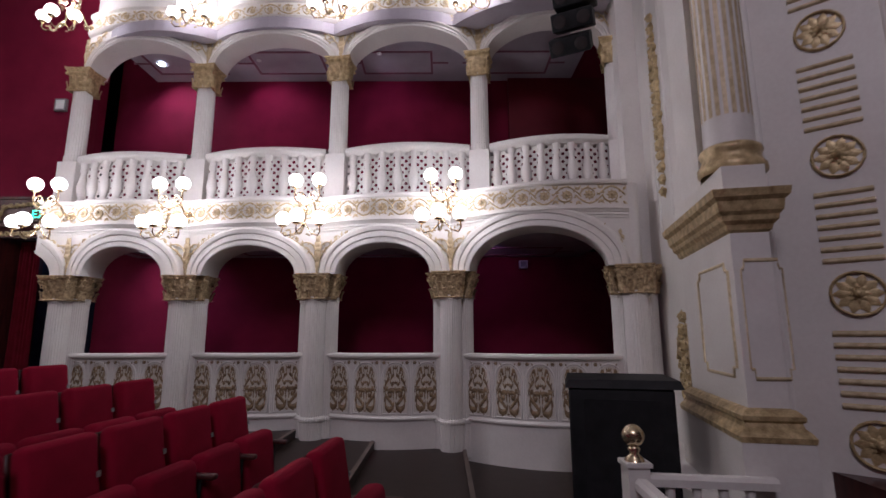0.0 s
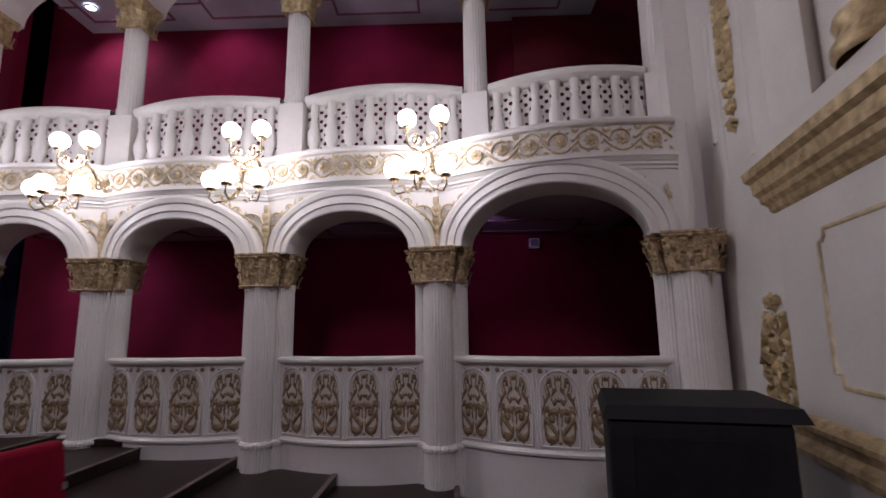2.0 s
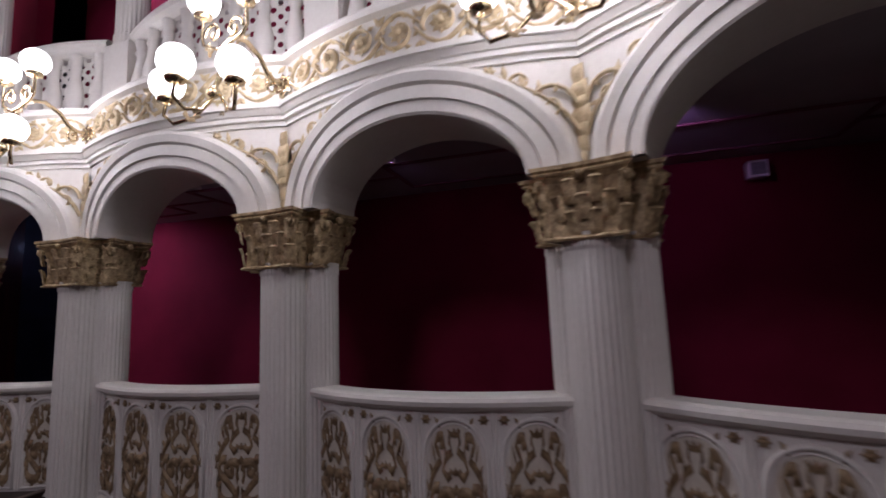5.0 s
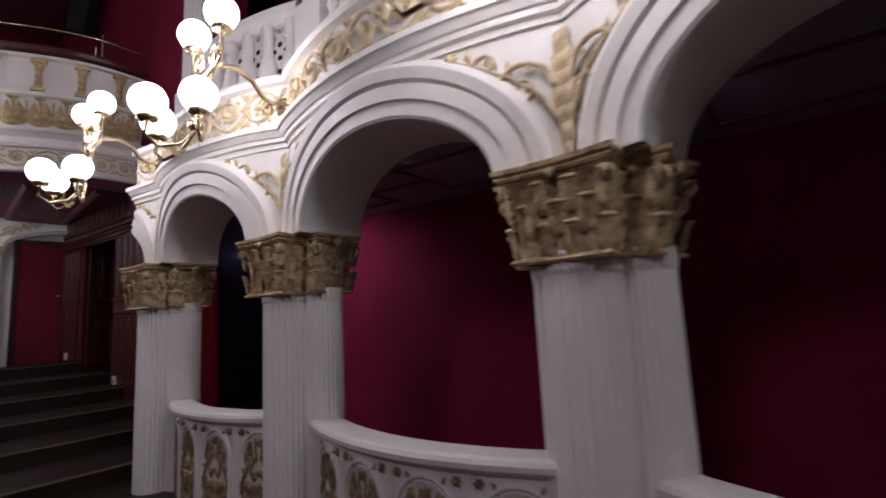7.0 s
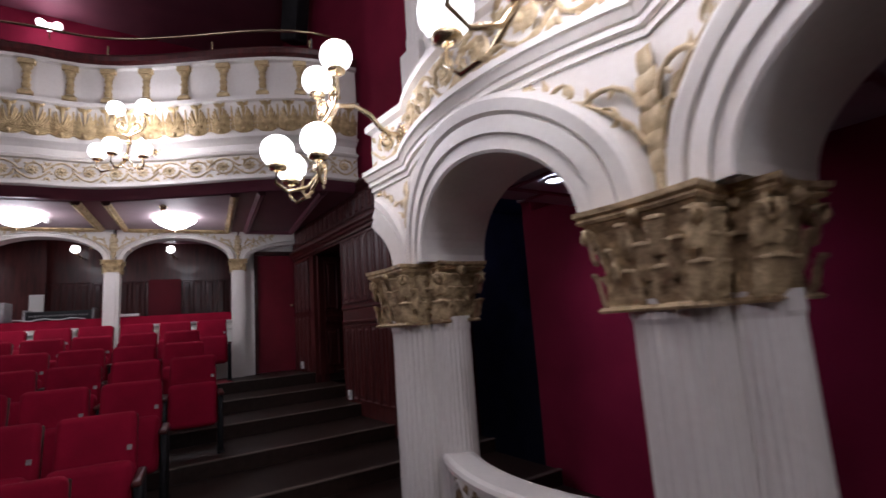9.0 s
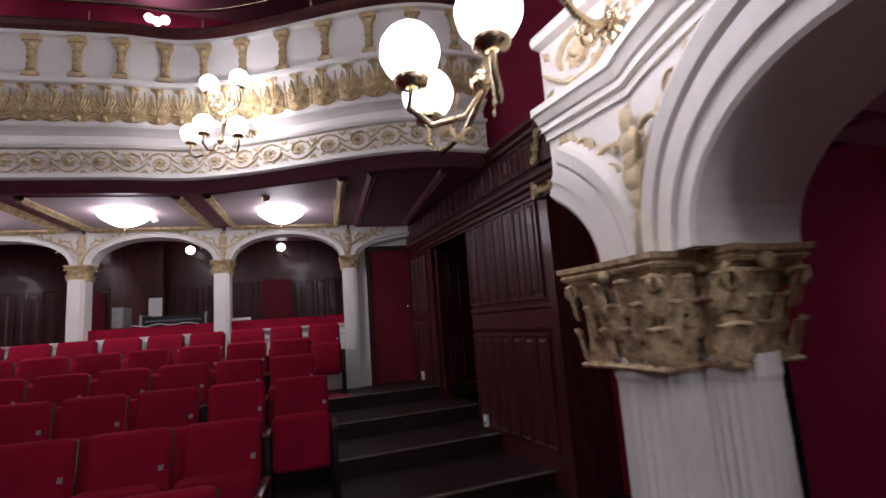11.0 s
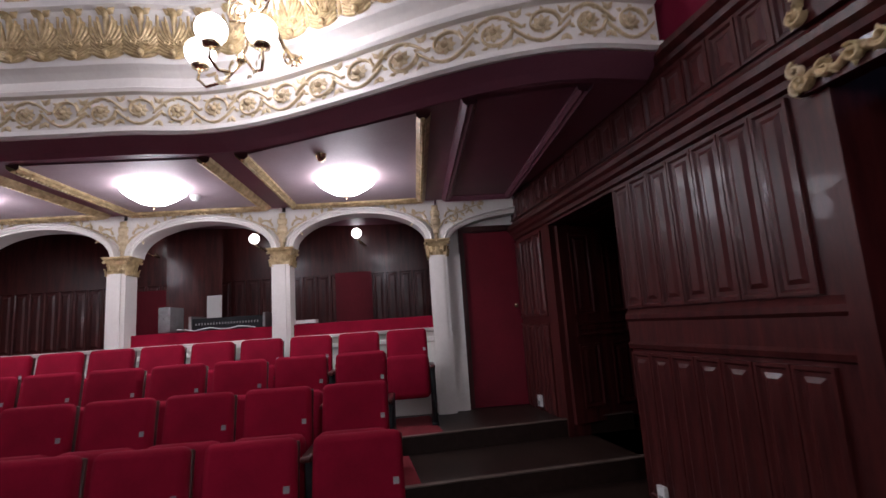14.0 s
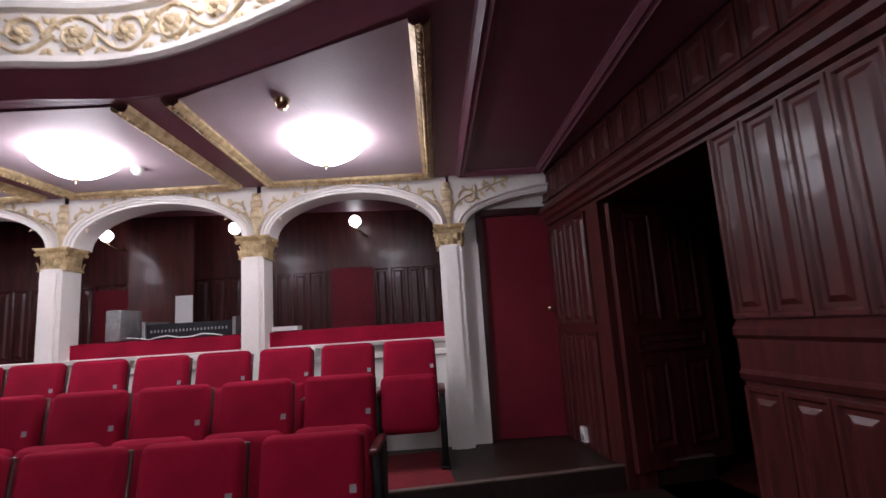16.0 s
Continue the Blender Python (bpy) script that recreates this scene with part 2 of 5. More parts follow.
def scroll_run(parent, at, s0, s1, z0, z1, unit, height, mat, out=0.0):
    """A running scroll band, each turn a part."""
    n = max(1, round((s1 - s0) / unit))
    u = (s1 - s0) / n
    for k in range(n):
        sh = Shape()
        scroll_unit(sh, lambda a, b, o: at(a, b, out + o), s0 + (k + 0.5) * u, (z0 + z1) / 2, u, z1 - z0, height * (0.9 + 0.2 * (k * 37 % 10) / 10), 1 if k % 2 else -1)
        part("scroll_ornament", sh, mat, parent)


def spandrel(shape, at, s, z0, z1, reach, height, out=0.0, sides=(1, -1)):
    """A herm over a capital with scrolls to either side."""
    to = lambda a, b, o: at(a, b, out + o)
    h = z1 - z0
    for q, w, l in () if 1 not in sides else ((0.0, 0.025, 0.16), (0.14, 0.038, 0.16), (0.28, 0.05, 0.14), (0.40, 0.062, 0.16), (0.55, 0.05, 0.12), (0.66, 0.058, 0.14), (0.80, 0.04, 0.16)):
        zz = z0 + q * h
        rows = [[to(s + w * math.cos(math.pi * k / 6), zz + l * h * j / 3 * 1.1, (height * 1.6) * math.sin(math.pi * k / 6) * math.sin(math.pi * (0.12 + 0.76 * j / 3))) for k in range(7)] for j in range(4)]
        shape.grid(rows)
    for sd in sides:
        shape.spiral(s + sd * reach * 0.36, z0 + 0.60 * h, h * 0.22, math.pi / 2 + sd * 1.6, 1.3, 0.024, height, to, -sd)
        shape.spiral(s + sd * reach * 0.66, z0 + 0.84 * h, h * 0.12, -math.pi / 2, 1.2, 0.018, height, to, sd)
        pts = [(s + sd * reach * (0.08 + 0.92 * i / 10), z0 + h * (0.34 + 0.62 * (i / 10) ** 0.6)) for i in range(11)]
        shape.ridge(pts, lambda q: 0.024 * (1 - 0.5 * q), height, to)
        for q in range(7):
            a, b = pts[q + 3]
            shape.leaf(a, b, (1.4 if q % 2 else -0.9) if sd > 0 else (1.7 if q % 2 else 4.0), 0.095, 0.04, height, to)
        for q in range(5):
            an = 1.2 + q * 1.1
            shape.leaf(s + sd * reach * 0.36 + 0.07 * math.cos(an), z0 + 0.60 * h + 0.07 * math.sin(an), an, 0.07, 0.032, height, to)
        shape.rosette(s + sd * reach, z0 + h * 0.98, 0.045, height, to, 6)
    return shape


def arch_z(s, centre, half, rise, spring):
    q = (s - centre) / half
    return spring + rise * math.sqrt(max(0.0, 1 - q * q)) if abs(q) < 1 else spring


def arch_wall(at, length, half, rise, spring, top, thick, n=48, c=None):
    """A bowed wall over an arch, with its soffit and back."""
    c = length / 2 if c is None else c
    ss = [length * i / n for i in range(n + 1)] + [c - half, c + half] + [c + half * math.cos(math.pi * i / 30) for i in range(31)]
    ss = sorted(set(q for q in ss if 0 <= q <= length))
    sh = Shape()
    sh.grid([[at(s, arch_z(s, c, half, rise, spring), 0), at(s, top, 0), at(s, top, -thick), at(s, arch_z(s, c, half, rise, spring), -thick), at(s, arch_z(s, c, half, rise, spring), 0)] for s in ss], smooth=False)
    return sh


def archivolt(at, length, half, rise, spring, width, steps, c=None, n=40):
    """Stepped mouldings round an arch."""
    c = length / 2 if c is None else c
    prof = []
    for r, o in steps:
        prof.append((r * width, o))
    rows = []
    for i in range(n + 1):
        th = math.pi * i / n
        row = []
        if not -0.02 <= c - half * math.cos(th) <= length:
            continue
        for r, o in prof:
            s = c - (half + r) * math.cos(th)
            s = min(max(s, 0.01), length - 0.01)
            row.append(at(s, spring + (rise + r) * math.sin(th), o))
        rows.append(row)
    return Shape().grid(rows, smooth=False)


STEPPED = [(0, 0.0), (0, 0.035), (0.05, 0.045), (0.28, 0.045), (0.30, 0.062), (0.55, 0.062), (0.57, 0.05), (0.62, 0.075), (0.80, 0.085), (0.88, 0.07), (0.94, 0.035), (1.0, 0.0)]

# ---- columns of the boxes ----


def capital(shape, cx, cy, z0, z1, w, d, ang, tiers=2):
    """A leafy capital: a bell, tiers of curling leaves, corner volutes and a notched abacus."""
    ca, sa = math.cos(ang), math.sin(ang)

    def w2(x, y, z):
        return (cx + x * ca - y * sa, cy + x * sa + y * ca, z)
    h = z1 - z0

    def outline(g):
        pts = []
        for (x0, y0), (x1, y1) in zip([(-1, -1), (1, -1), (1, 1), (-1, 1)], [(1, -1), (1, 1), (-1, 1), (-1, -1)]):
            for i in range(6):
                q = i / 6
                x, y = x0 + (x1 - x0) * q, y0 + (y1 - y0) * q
                f = 1 - 0.10 * math.sin(math.pi * q)
                pts.append((x * f * w / 2 * g, y * f * d / 2 * g))
        return pts
    rows = []
    for g, q in ((0.70, 0.0), (0.82, 0.0), (0.85, 0.025), (0.82, 0.05), (0.74, 0.07), (0.72, 0.3), (0.74, 0.6), (0.82, 0.78), (0.92, 0.86), (0.96, 0.87), (0.99, 0.90), (0.96, 0.925), (1.02, 0.95), (1.03, 1.0), (0.5, 1.0)):
        rows.append([w2(x, y, z0 + q * h) for x, y in outline(g)])
    shape.grid(rows, True, False)
    k0 = w / 0.8
    for tier in range(tiers):
        base, tall = ((0.07, 0.34), (0.27, 0.36), (0.48, 0.36))[tier]
        pts = outline(0.74 + 0.03 * tier)
        for k in range(24):
            if (k + tier) % 2:
                continue
            x, y = pts[k]
            l = math.hypot(x, y) or 1
            ox, oy = x / l, y / l
            tx, ty = -oy, ox
            lw = 0.066 * k0
            vs = []
            for q, o, ww in ((0, 0.006, 0.7), (0.2, 0.020, 1.1), (0.32, 0.022, 0.8), (0.5, 0.030, 1.15), (0.62, 0.032, 0.85), (0.82, 0.046, 1.1), (0.96, 0.052, 1.0), (0.95, 0.060, 0.9), (0.86, 0.058, 0.75)):
                zz = z0 + (base + tall * q) * h
                for e, oo in ((-1, -0.014), (-0.5, 0.014), (0, -0.006), (0.5, 0.014), (1, -0.014)):
                    vs.append(w2(x + (ox * (o + oo)) * k0 + tx * lw * ww * e, y + (oy * (o + oo)) * k0 + ty * lw * ww * e, zz - abs(e) * 0.015 * k0))
            fs = [(p * 5 + q, p * 5 + q + 1, p * 5 + q + 6, p * 5 + q + 5) for p in range(8) for q in range(4)]
            shape.add(vs, fs, True)
    for sx in (-1, 1):
        for sy in (-1, 1):
            c0 = (sx * w * 0.43, sy * d * 0.43)
            for hand in (-1, 1):
                pts = []
                for i in range(14):
                    q = i / 13
                    r = 0.05 * (1 - 0.75 * q) * w / 0.8
                    an = math.pi / 2 + hand * q * 8
                    pts.append(w2(c0[0] + (r * math.cos(an) + hand * 0.01) * (sx if hand > 0 else 0.2 * sx), c0[1] + (r * math.cos(an)) * (sy if hand < 0 else 0.2 * sy), z0 + h * 0.74 + r * math.sin(an)))
                shape.tube(pts, 0.016 * w / 0.8, 4)
    for k in range(4):
        x, y = [(0, -1), (1, 0), (0, 1), (-1, 0)][k]
        shape.ball(w2(x * w * 0.46, y * d * 0.46, z0 + h * 0.86), 0.035 * w / 0.8, 6)
    return shape


def box_angle(i):
    a = COLS[max(i - 1, 0)] if i else COLS[0]
    b = COLS[min(i + 1, len(COLS) - 1)]
    return math.atan2(b[1] - a[1], b[0] - a[0])


for i, (cx, cy) in enumerate(COLS):
    ang = box_angle(i)
    col = thing("box_column", "white fluted clustered column with leafy gilt capital", "column", "columns of the boxes")
    g = ground_at(cx)
    place = pose(cx, cy, 0, 0, 0, math.degrees(ang))

    def turned(sh):
        sh.v = [tuple(place @ Vector(p)) for p in sh.v]
        return sh
    for nm, ox, oy, r in (("shaft", 0, -0.19, 0.158), ("side_shaft", -0.17, -0.03, 0.135), ("side_shaft", 0.17, -0.03, 0.135)):
        fl = Shape().lathe([(r * 1.06, g - 0.1), (r * 1.06, 0.36), (r * 1.2, 0.37), (r * 1.22, 0.40), (r * 1.12, 0.42), (r, 0.43), (r, 2.09), (r * 1.05, 2.11), (r * 1.05, 2.18)], (ox, oy), 56, 1, 0.055)
        part(nm, turned(fl), M_WHITE, col)
    part("core", turned(Shape().box(-0.16, -0.10, g - 0.1, 0.16, 0.09, 2.18)), M_WHITE, col)
    part("impost", turned(Shape().lathe([(0.150, SPRING - 0.01), (0.150, 3.72), (0.001, 3.72)], (0, 0), 16)), M_WHITE, col)
    cap = capital(Shape(), 0, -0.03, 2.14, SPRING, 0.76, 0.36, 0, 3)
    capital(cap, 0, -0.19, 2.138, SPRING - 0.003, 0.50, 0.46, 0, 3)
    part("capital", turned(cap), M_BROWNGOLD, col, "leafy antique-gilt capital")

for i, (cx, cy) in enumerate(UCOLS):
    place = pose(cx, cy, 0, 0, 0, math.degrees(box_angle(i)))
    up = Shape().lathe([(0.165, UP_FLOOR), (0.165, UP_RAIL + 0.02), (0.155, UP_RAIL + 0.03), (0.148, 5.98)], (0, 0.0), 48, 1, 0.045)
    up.box(-0.165, -0.165, UP_FLOOR, 0.165, 0.165, UP_RAIL - 0.1)
    up.v = [tuple(place @ Vector(p)) for p in up.v]
    ucol = thing("upper_column", "slim white fluted column with gilt capital on the balcony", "column", "columns of the upper balcony")
    part("shaft", up, M_WHITE, ucol)
    cap = capital(Shape(), 0, 0, 5.93, UP_SPRING, 0.44, 0.44, 0)
    cap.v = [tuple(place @ Vector(p)) for p in cap.v]
    part("capital", cap, M_GOLD, ucol, "gilt leafy capital")

# ---- bays: parapets, arches, frieze, balustrade ----
BAYS = [(COLS[i], COLS[i + 1], 0.30 if i < 3 else 0.36) for i in range(4)]
RAIL = 1.336
for i, (a, b, bow) in enumerate(BAYS + [((-6.52, 7.80), COLS[0], 0.0)]):
    at, length = bay_map(a, b, bow)
    is_return = i == 4
    face = bay_map(a, b, bow - 0.10 if bow else 0.0)[0]
    rail_at = at
    at = lambda q, z, out=0.0, face=face: face(q, z, out + 0.16)
    half, rise = length / 2 - 0.33, 0.44 if i < 3 else 0.57
    if is_return:
        half, rise = length + 0.30, 0.5
    wall = thing("wall_arcade_%d" % (i + 1), "white plaster arcade bay with moulded arch and gilt scroll ornament", "wall", kind="structure")
    mid = -0.55 if is_return else length / 2
    part("arch_wall", arch_wall(at, length, half, rise, SPRING, FRIEZE0, 0.46, c=mid), M_WHITE, wall)
    part("archivolt", archivolt(at, length, half, rise, SPRING, 0.31, STEPPED, c=mid), M_WHITE, wall)
    corn = band(Shape(), at, length, [(0.0, 3.20), (0.02, 3.20), (0.02, 3.235), (0.045, 3.24), (0.045, 3.27), (0.06, 3.275), (0.085, 3.31), (0.10, 3.315), (0.10, 3.35), (0.02, 3.365), (0.0, 3.37), (0.0, 3.68), (0.05, 3.69), (0.06, 3.72), (0.05, 3.745), (0.0, 3.75), (-0.12, 3.75), (-0.12, 3.3)])
    part("cornice", corn, M_WHITE, wall)
    scroll_run(wall, at, 0.06, length - 0.06, 3.385, 3.675, 0.29, 0.03, M_PALEGOLD, 0.002)
    sp = Shape()
    if i == 3:
        spandrel(sp, at, 0.0, SPRING + 0.02, 3.16, 0.5, 0.02, 0.02, (1,))
        spandrel(sp, at, length - 0.14, 2.74, 3.17, 0.66, 0.022, 0.01, (-1,))
        for q in range(6):
            sp.leaf(length - 0.13, 2.70 + 0.07 * q, -1.2 - 0.5 * (q % 2), 0.11, 0.06, 0.025, lambda a_, b_, o, at=at: at(a_, b_, 0.012 + o))
    elif is_return:
        spandrel(sp, at, length, SPRING + 0.02, 3.16, 0.4, 0.02, 0.02, (-1,))
    else:
        spandrel(sp, at, 0.0, SPRING + 0.02, 3.16, 0.5, 0.02, 0.03, (1,))
    if i < 4 and i > 0:
        pface, plen = bay_map(BAYS[i - 1][0], BAYS[i - 1][1], BAYS[i - 1][2] - 0.10)
        pat = lambda q, z, out=0.0: pface(q, z, out + 0.16)
        spandrel(sp, pat, plen, SPRING + 0.02, 3.16, 0.5, 0.02, 0.03, (-1,))
    part("spandrel_ornament", sp, M_PALEGOLD, wall, "gilt spandrel figure with scrolls")
    if is_return:
        continue
    # upper arch
    low_at, low_length = at, length
    at, length = bay_map(UCOLS[i], UCOLS[i + 1], 0.28)
    uhalf, urise = length / 2 - 0.17, 0.42
    part("upper_arch_wall", arch_wall(at, length, uhalf, urise, UP_SPRING, UP_TOP, 0.4), M_WHITE, wall)
    part("upper_archivolt", archivolt(at, length, uhalf, urise, UP_SPRING, 0.16, STEPPED), M_WHITE, wall)
    usp = Shape()
    spandrel(usp, at, 0.0, UP_SPRING + 0.02, UP_TOP - 0.08, 0.45, 0.02, 0.02, (1,))
    spandrel(usp, at, length, UP_SPRING + 0.02, UP_TOP - 0.08, 0.45, 0.02, 0.02, (-1,))
    part("upper_spandrel_ornament", usp, M_PALEGOLD, wall)
    part("upper_cornice", band(Shape(), at, length, [(0, UP_TOP - 0.06), (0.05, UP_TOP - 0.04), (0.09, UP_TOP), (0.02, UP_TOP + 0.02), (0.0, UP_TOP + 0.03), (0, 7.42), (0.06, 7.44), (0.06, 7.5), (-0.1, 7.52), (-0.1, 8.4), (-0.25, 8.4)]), M_WHITE, wall)
    scroll_run(wall, at, 0.06, length - 0.06, UP_TOP + 0.06, 7.4, 0.32, 0.03, M_PALEGOLD)
    # lower parapet
    uat, ulength = at, length
    at, length = rail_at, low_length
    parapet = thing("box_parapet", "white box parapet with arched panels of gilt scrollwork", "parapet", "parapets of the boxes")
    n = 4 if i < 3 else 5
    g = ground_at((a[0] + b[0]) / 2)
    s0, s1 = 0.17, length - 0.17
    body = band(Shape(), at, length, [(-0.02, g - 0.3), (-0.02, 0.40), (0.015, 0.405), (0.02, 0.43), (0.0, 0.45), (-0.02, 0.46), (-0.02, 1.28), (-0.12, 1.28), (-0.12, g - 0.3)], 24, s0, s1)
    part("body", body, M_WHITE, parapet)
    rail = band(Shape(), at, length, [(-0.12, 1.25), (0.005, 1.255), (0.03, 1.27), (0.05, 1.285), (0.055, 1.31), (0.045, 1.33), (0.02, 1.34), (-0.12, 1.342), (-0.16, 1.33), (-0.16, 1.25)], 24, s0 - 0.06, s1 + 0.06)
    part("handrail", rail, M_WHITE, parapet)
    for k in range(n):
        w = (s1 - s0) / n
        c = s0 + (k + 0.5) * w
        hw = w / 2 - 0.04
        pan = Shape()
        to = lambda x, z, o: at(x, z, -0.02 + o)
        for inset, wide, tall in ((0.0, 0.026, 0.020), (0.026, 0.012, 0.009)):
            e = hw - inset
            outline = [(c - e, 0.49 + inset), (c - e, 1.00)] + [(c - e * math.cos(math.pi * q / 12), 1.00 + (0.21 - inset) * math.sin(math.pi * q / 12)) for q in range(1, 12)] + [(c + e, 1.00), (c + e, 0.49 + inset), (c - e, 0.49 + inset)]
            pan.ridge(outline, wide, tall, to)
        for e in (-1, 1):
            pan.ridge([(c + e * (w / 2 - 0.012), 0.47), (c + e * (w / 2 - 0.012), 1.25)], 0.018, 0.016, to)
        part("panel_frame", pan, M_WHITE, parapet)
        ground = Shape().grid([[to(c + hw * 0.93 * e, 0.51, 0.003), to(c + hw * 0.93 * e, 1.00 + 0.19 * math.sqrt(max(0, 1 - e * e)), 0.003)] for e in (-1, -0.8, -0.5, 0, 0.5, 0.8, 1)])
        part("panel_ground", ground, M_CREAM, parapet)
        o = Shape()
        pw2, pz, ph = hw * 0.86, 0.50, 0.68
        for sd in (-1, 1):
            lay = lambda x, z, h, sd=sd: to(c + sd * pw2 * x, pz + ph * z, h)
            lobe = [(0.50 + 0.40 * math.cos(t), 0.19 + 0.115 * math.sin(t)) for t in [0.5 - 0.36 * q for q in range(12)]]
            o.ridge([(0.92, 0.33), (0.98, 0.27)] + lobe, 0.13, 0.017, lay)
            o.ridge([(0.10, 0.10), (0.30, 0.20), (0.58, 0.28), (0.86, 0.36), (0.94, 0.43), (0.82, 0.50), (0.60, 0.50)], 0.11, 0.017, lay)
            o.ridge([(0.10 + 0.36 * (1 - q / 14) * math.cos(2.9 - 0.55 * q) + 0.30, 0.40 + 0.085 * (1 - q / 18) * math.sin(2.9 - 0.55 * q)) for q in range(13)], 0.10, 0.016, lay)
            o.ridge([(0.10, 0.28), (0.16, 0.36), (0.12, 0.45), (0.0, 0.50)], 0.09, 0.015, lay)
            o.ridge([(0.98, 0.50), (0.90, 0.58), (0.72, 0.66), (0.52, 0.72), (0.62, 0.78), (0.72, 0.84), (0.62, 0.90), (0.42, 0.90), (0.40, 0.85), (0.52, 0.84)], 0.10, 0.016, lay)
            o.ridge([(0.14, 0.96), (0.20, 0.86), (0.10, 0.79), (0.34, 0.74), (0.46, 0.64), (0.30, 0.58), (0.14, 0.62)], 0.09, 0.015, lay)
            for x, z, an in ((0.80, 0.60, 0.4), (0.92, 0.54, -0.6), (0.62, 0.56, -1.2), (0.44, 0.55, -1.8), (0.70, 0.66, 0.9), (0.30, 0.66, 1.2), (0.24, 0.54, -2.2), (0.50, 0.96, 0.4), (0.75, 0.30, 0.2), (0.95, 0.40, 0.8), (0.22, 0.04, 0.3), (0.40, 0.05, -0.2)):
                o.leaf(x, z, an, 0.26, 0.07, 0.02, lay)
            o.rosette(c + sd * (w / 2 - 0.055), 1.205, 0.032, 0.018, to, 6)
        for zz, ll in ((0.51, 0.04), (0.80, 0.07), (0.90, 0.06), (1.10, 0.07)):
            for da in (-0.6, 0, 0.6):
                o.leaf(c, zz, math.pi / 2 + da, ll, ll * 0.4, 0.022, to)
        part("panel_scrollwork", o, M_PANELGILT, parapet, "antique-gilt scrollwork")
    # upper balustrade
    at, length = uat, ulength
    bal = thing("balcony_balustrade", "white balustrade with turned balusters before a pierced screen", "balustrade", "balustrades of the upper balcony")
    s0, s1 = 0.17, length - 0.17
    part("handrail", band(Shape(), at, length, [(-0.16, 4.56), (-0.02, 4.57), (0.02, 4.60), (0.06, 4.62), (0.07, 4.66), (0.05, 4.70), (-0.16, 4.71), (-0.2, 4.69), (-0.2, 4.56), (-0.16, 4.56)], 24, s0, s1), M_WHITE, bal)
    part("plinth", band(Shape(), at, length, [(0.0, 3.75), (0.05, 3.76), (0.06, 3.84), (0.03, 3.87), (-0.15, 3.87), (-0.15, 3.75)], 24, s0, s1), M_WHITE, bal)
    scr = Shape()
    cell = 0.062
    nx, nz = int((s1 - s0) / cell), 11
    for x in range(nx):
        for z in range(nz):
            sc, zc = s0 + (x + 0.5) * (s1 - s0) / nx, 3.87 + (z + 0.5) * 0.70 / nz
            if (x + z) % 2 == 0:
                r1, r2 = 0.5 * (s1 - s0) / nx, 0.35 / nz
                o8 = [(-1, -1), (0, -1), (1, -1), (1, 0), (1, 1), (0, 1), (-1, 1), (-1, 0)]
                vs = [at(sc + ex * r1, zc + ez * r2, -0.06) for ex, ez in o8] + [at(sc + r1 * 0.85 * math.cos(math.pi * (k - 3) / 4), zc + r2 * 0.85 * math.sin(math.pi * (k - 3) / 4), -0.06) for k in range(8)]
                scr.add(vs, [(k, (k + 1) % 8, 8 + (k + 1) % 8, 8 + k) for k in range(8)])
            else:
                r1, r2 = 0.5 * (s1 - s0) / nx, 0.35 / nz
                scr.add([at(sc - r1, zc - r2, -0.06), at(sc + r1, zc - r2, -0.06), at(sc + r1, zc + r2, -0.06), at(sc - r1, zc + r2, -0.06)], [(0, 1, 2, 3)])
    part("pierced_screen", scr, M_WHITE, bal)
    nb = 8
    prof = Shape().lathe([(0.055, 3.86), (0.06, 3.90), (0.045, 3.93), (0.06, 3.98), (0.085, 4.08), (0.082, 4.16), (0.06, 4.26), (0.042, 4.36), (0.045, 4.40), (0.06, 4.43), (0.045, 4.46), (0.055, 4.50), (0.06, 4.57)], n=12).mesh("baluster")
    for k in range(nb):
        p = at(s0 + (k + 0.5) * (s1 - s0) / nb, 0, -0.02)
        bo = part("baluster", prof, M_WHITE, bal)
        bo.location = p

# ---- box interiors ----
setting("wall_box_back", Shape().box(-6.62, BOX_BACK, -0.3, 4.0, BOX_BACK + 0.2, 3.2), M_REDWALL, "crimson fabric wall at the back of the boxes", "wall")
setting("wall_box_back_upper", Shape().box(-6.62, BOX_BACK, 3.7, 4.0, BOX_BACK + 0.2, 8.6), M_REDWALL, "crimson fabric wall behind the upper balcony", "wall")
setting("wall_box_end", Shape().box(-6.75, BOX_BACK + 0.003, -0.3, -6.622, 11.0, 8.6), M_REDWALL, "crimson end of the box back wall", "wall")
slab = Shape()
for z0, z1 in ((3.10, 3.70), (6.85, 7.05)):
    rows = []
    for a, b, bow in BAYS:
        at, length = bay_map(a, b, bow)
        rows += [[(*at(length * q / 12, 0, -0.15).xy, z0), (at(length * q / 12, 0, -0.15).x, 9.5, z0), (at(length * q / 12, 0, -0.15).x, 9.5, z1), (*at(length * q / 12, 0, -0.15).xy, z1)] for q in range(13)]
    slab.grid(rows, True, False)
setting("ceiling", slab, M_BOXCEIL, "grey box ceiling below the upper balcony", "ceiling")
fr = Shape()
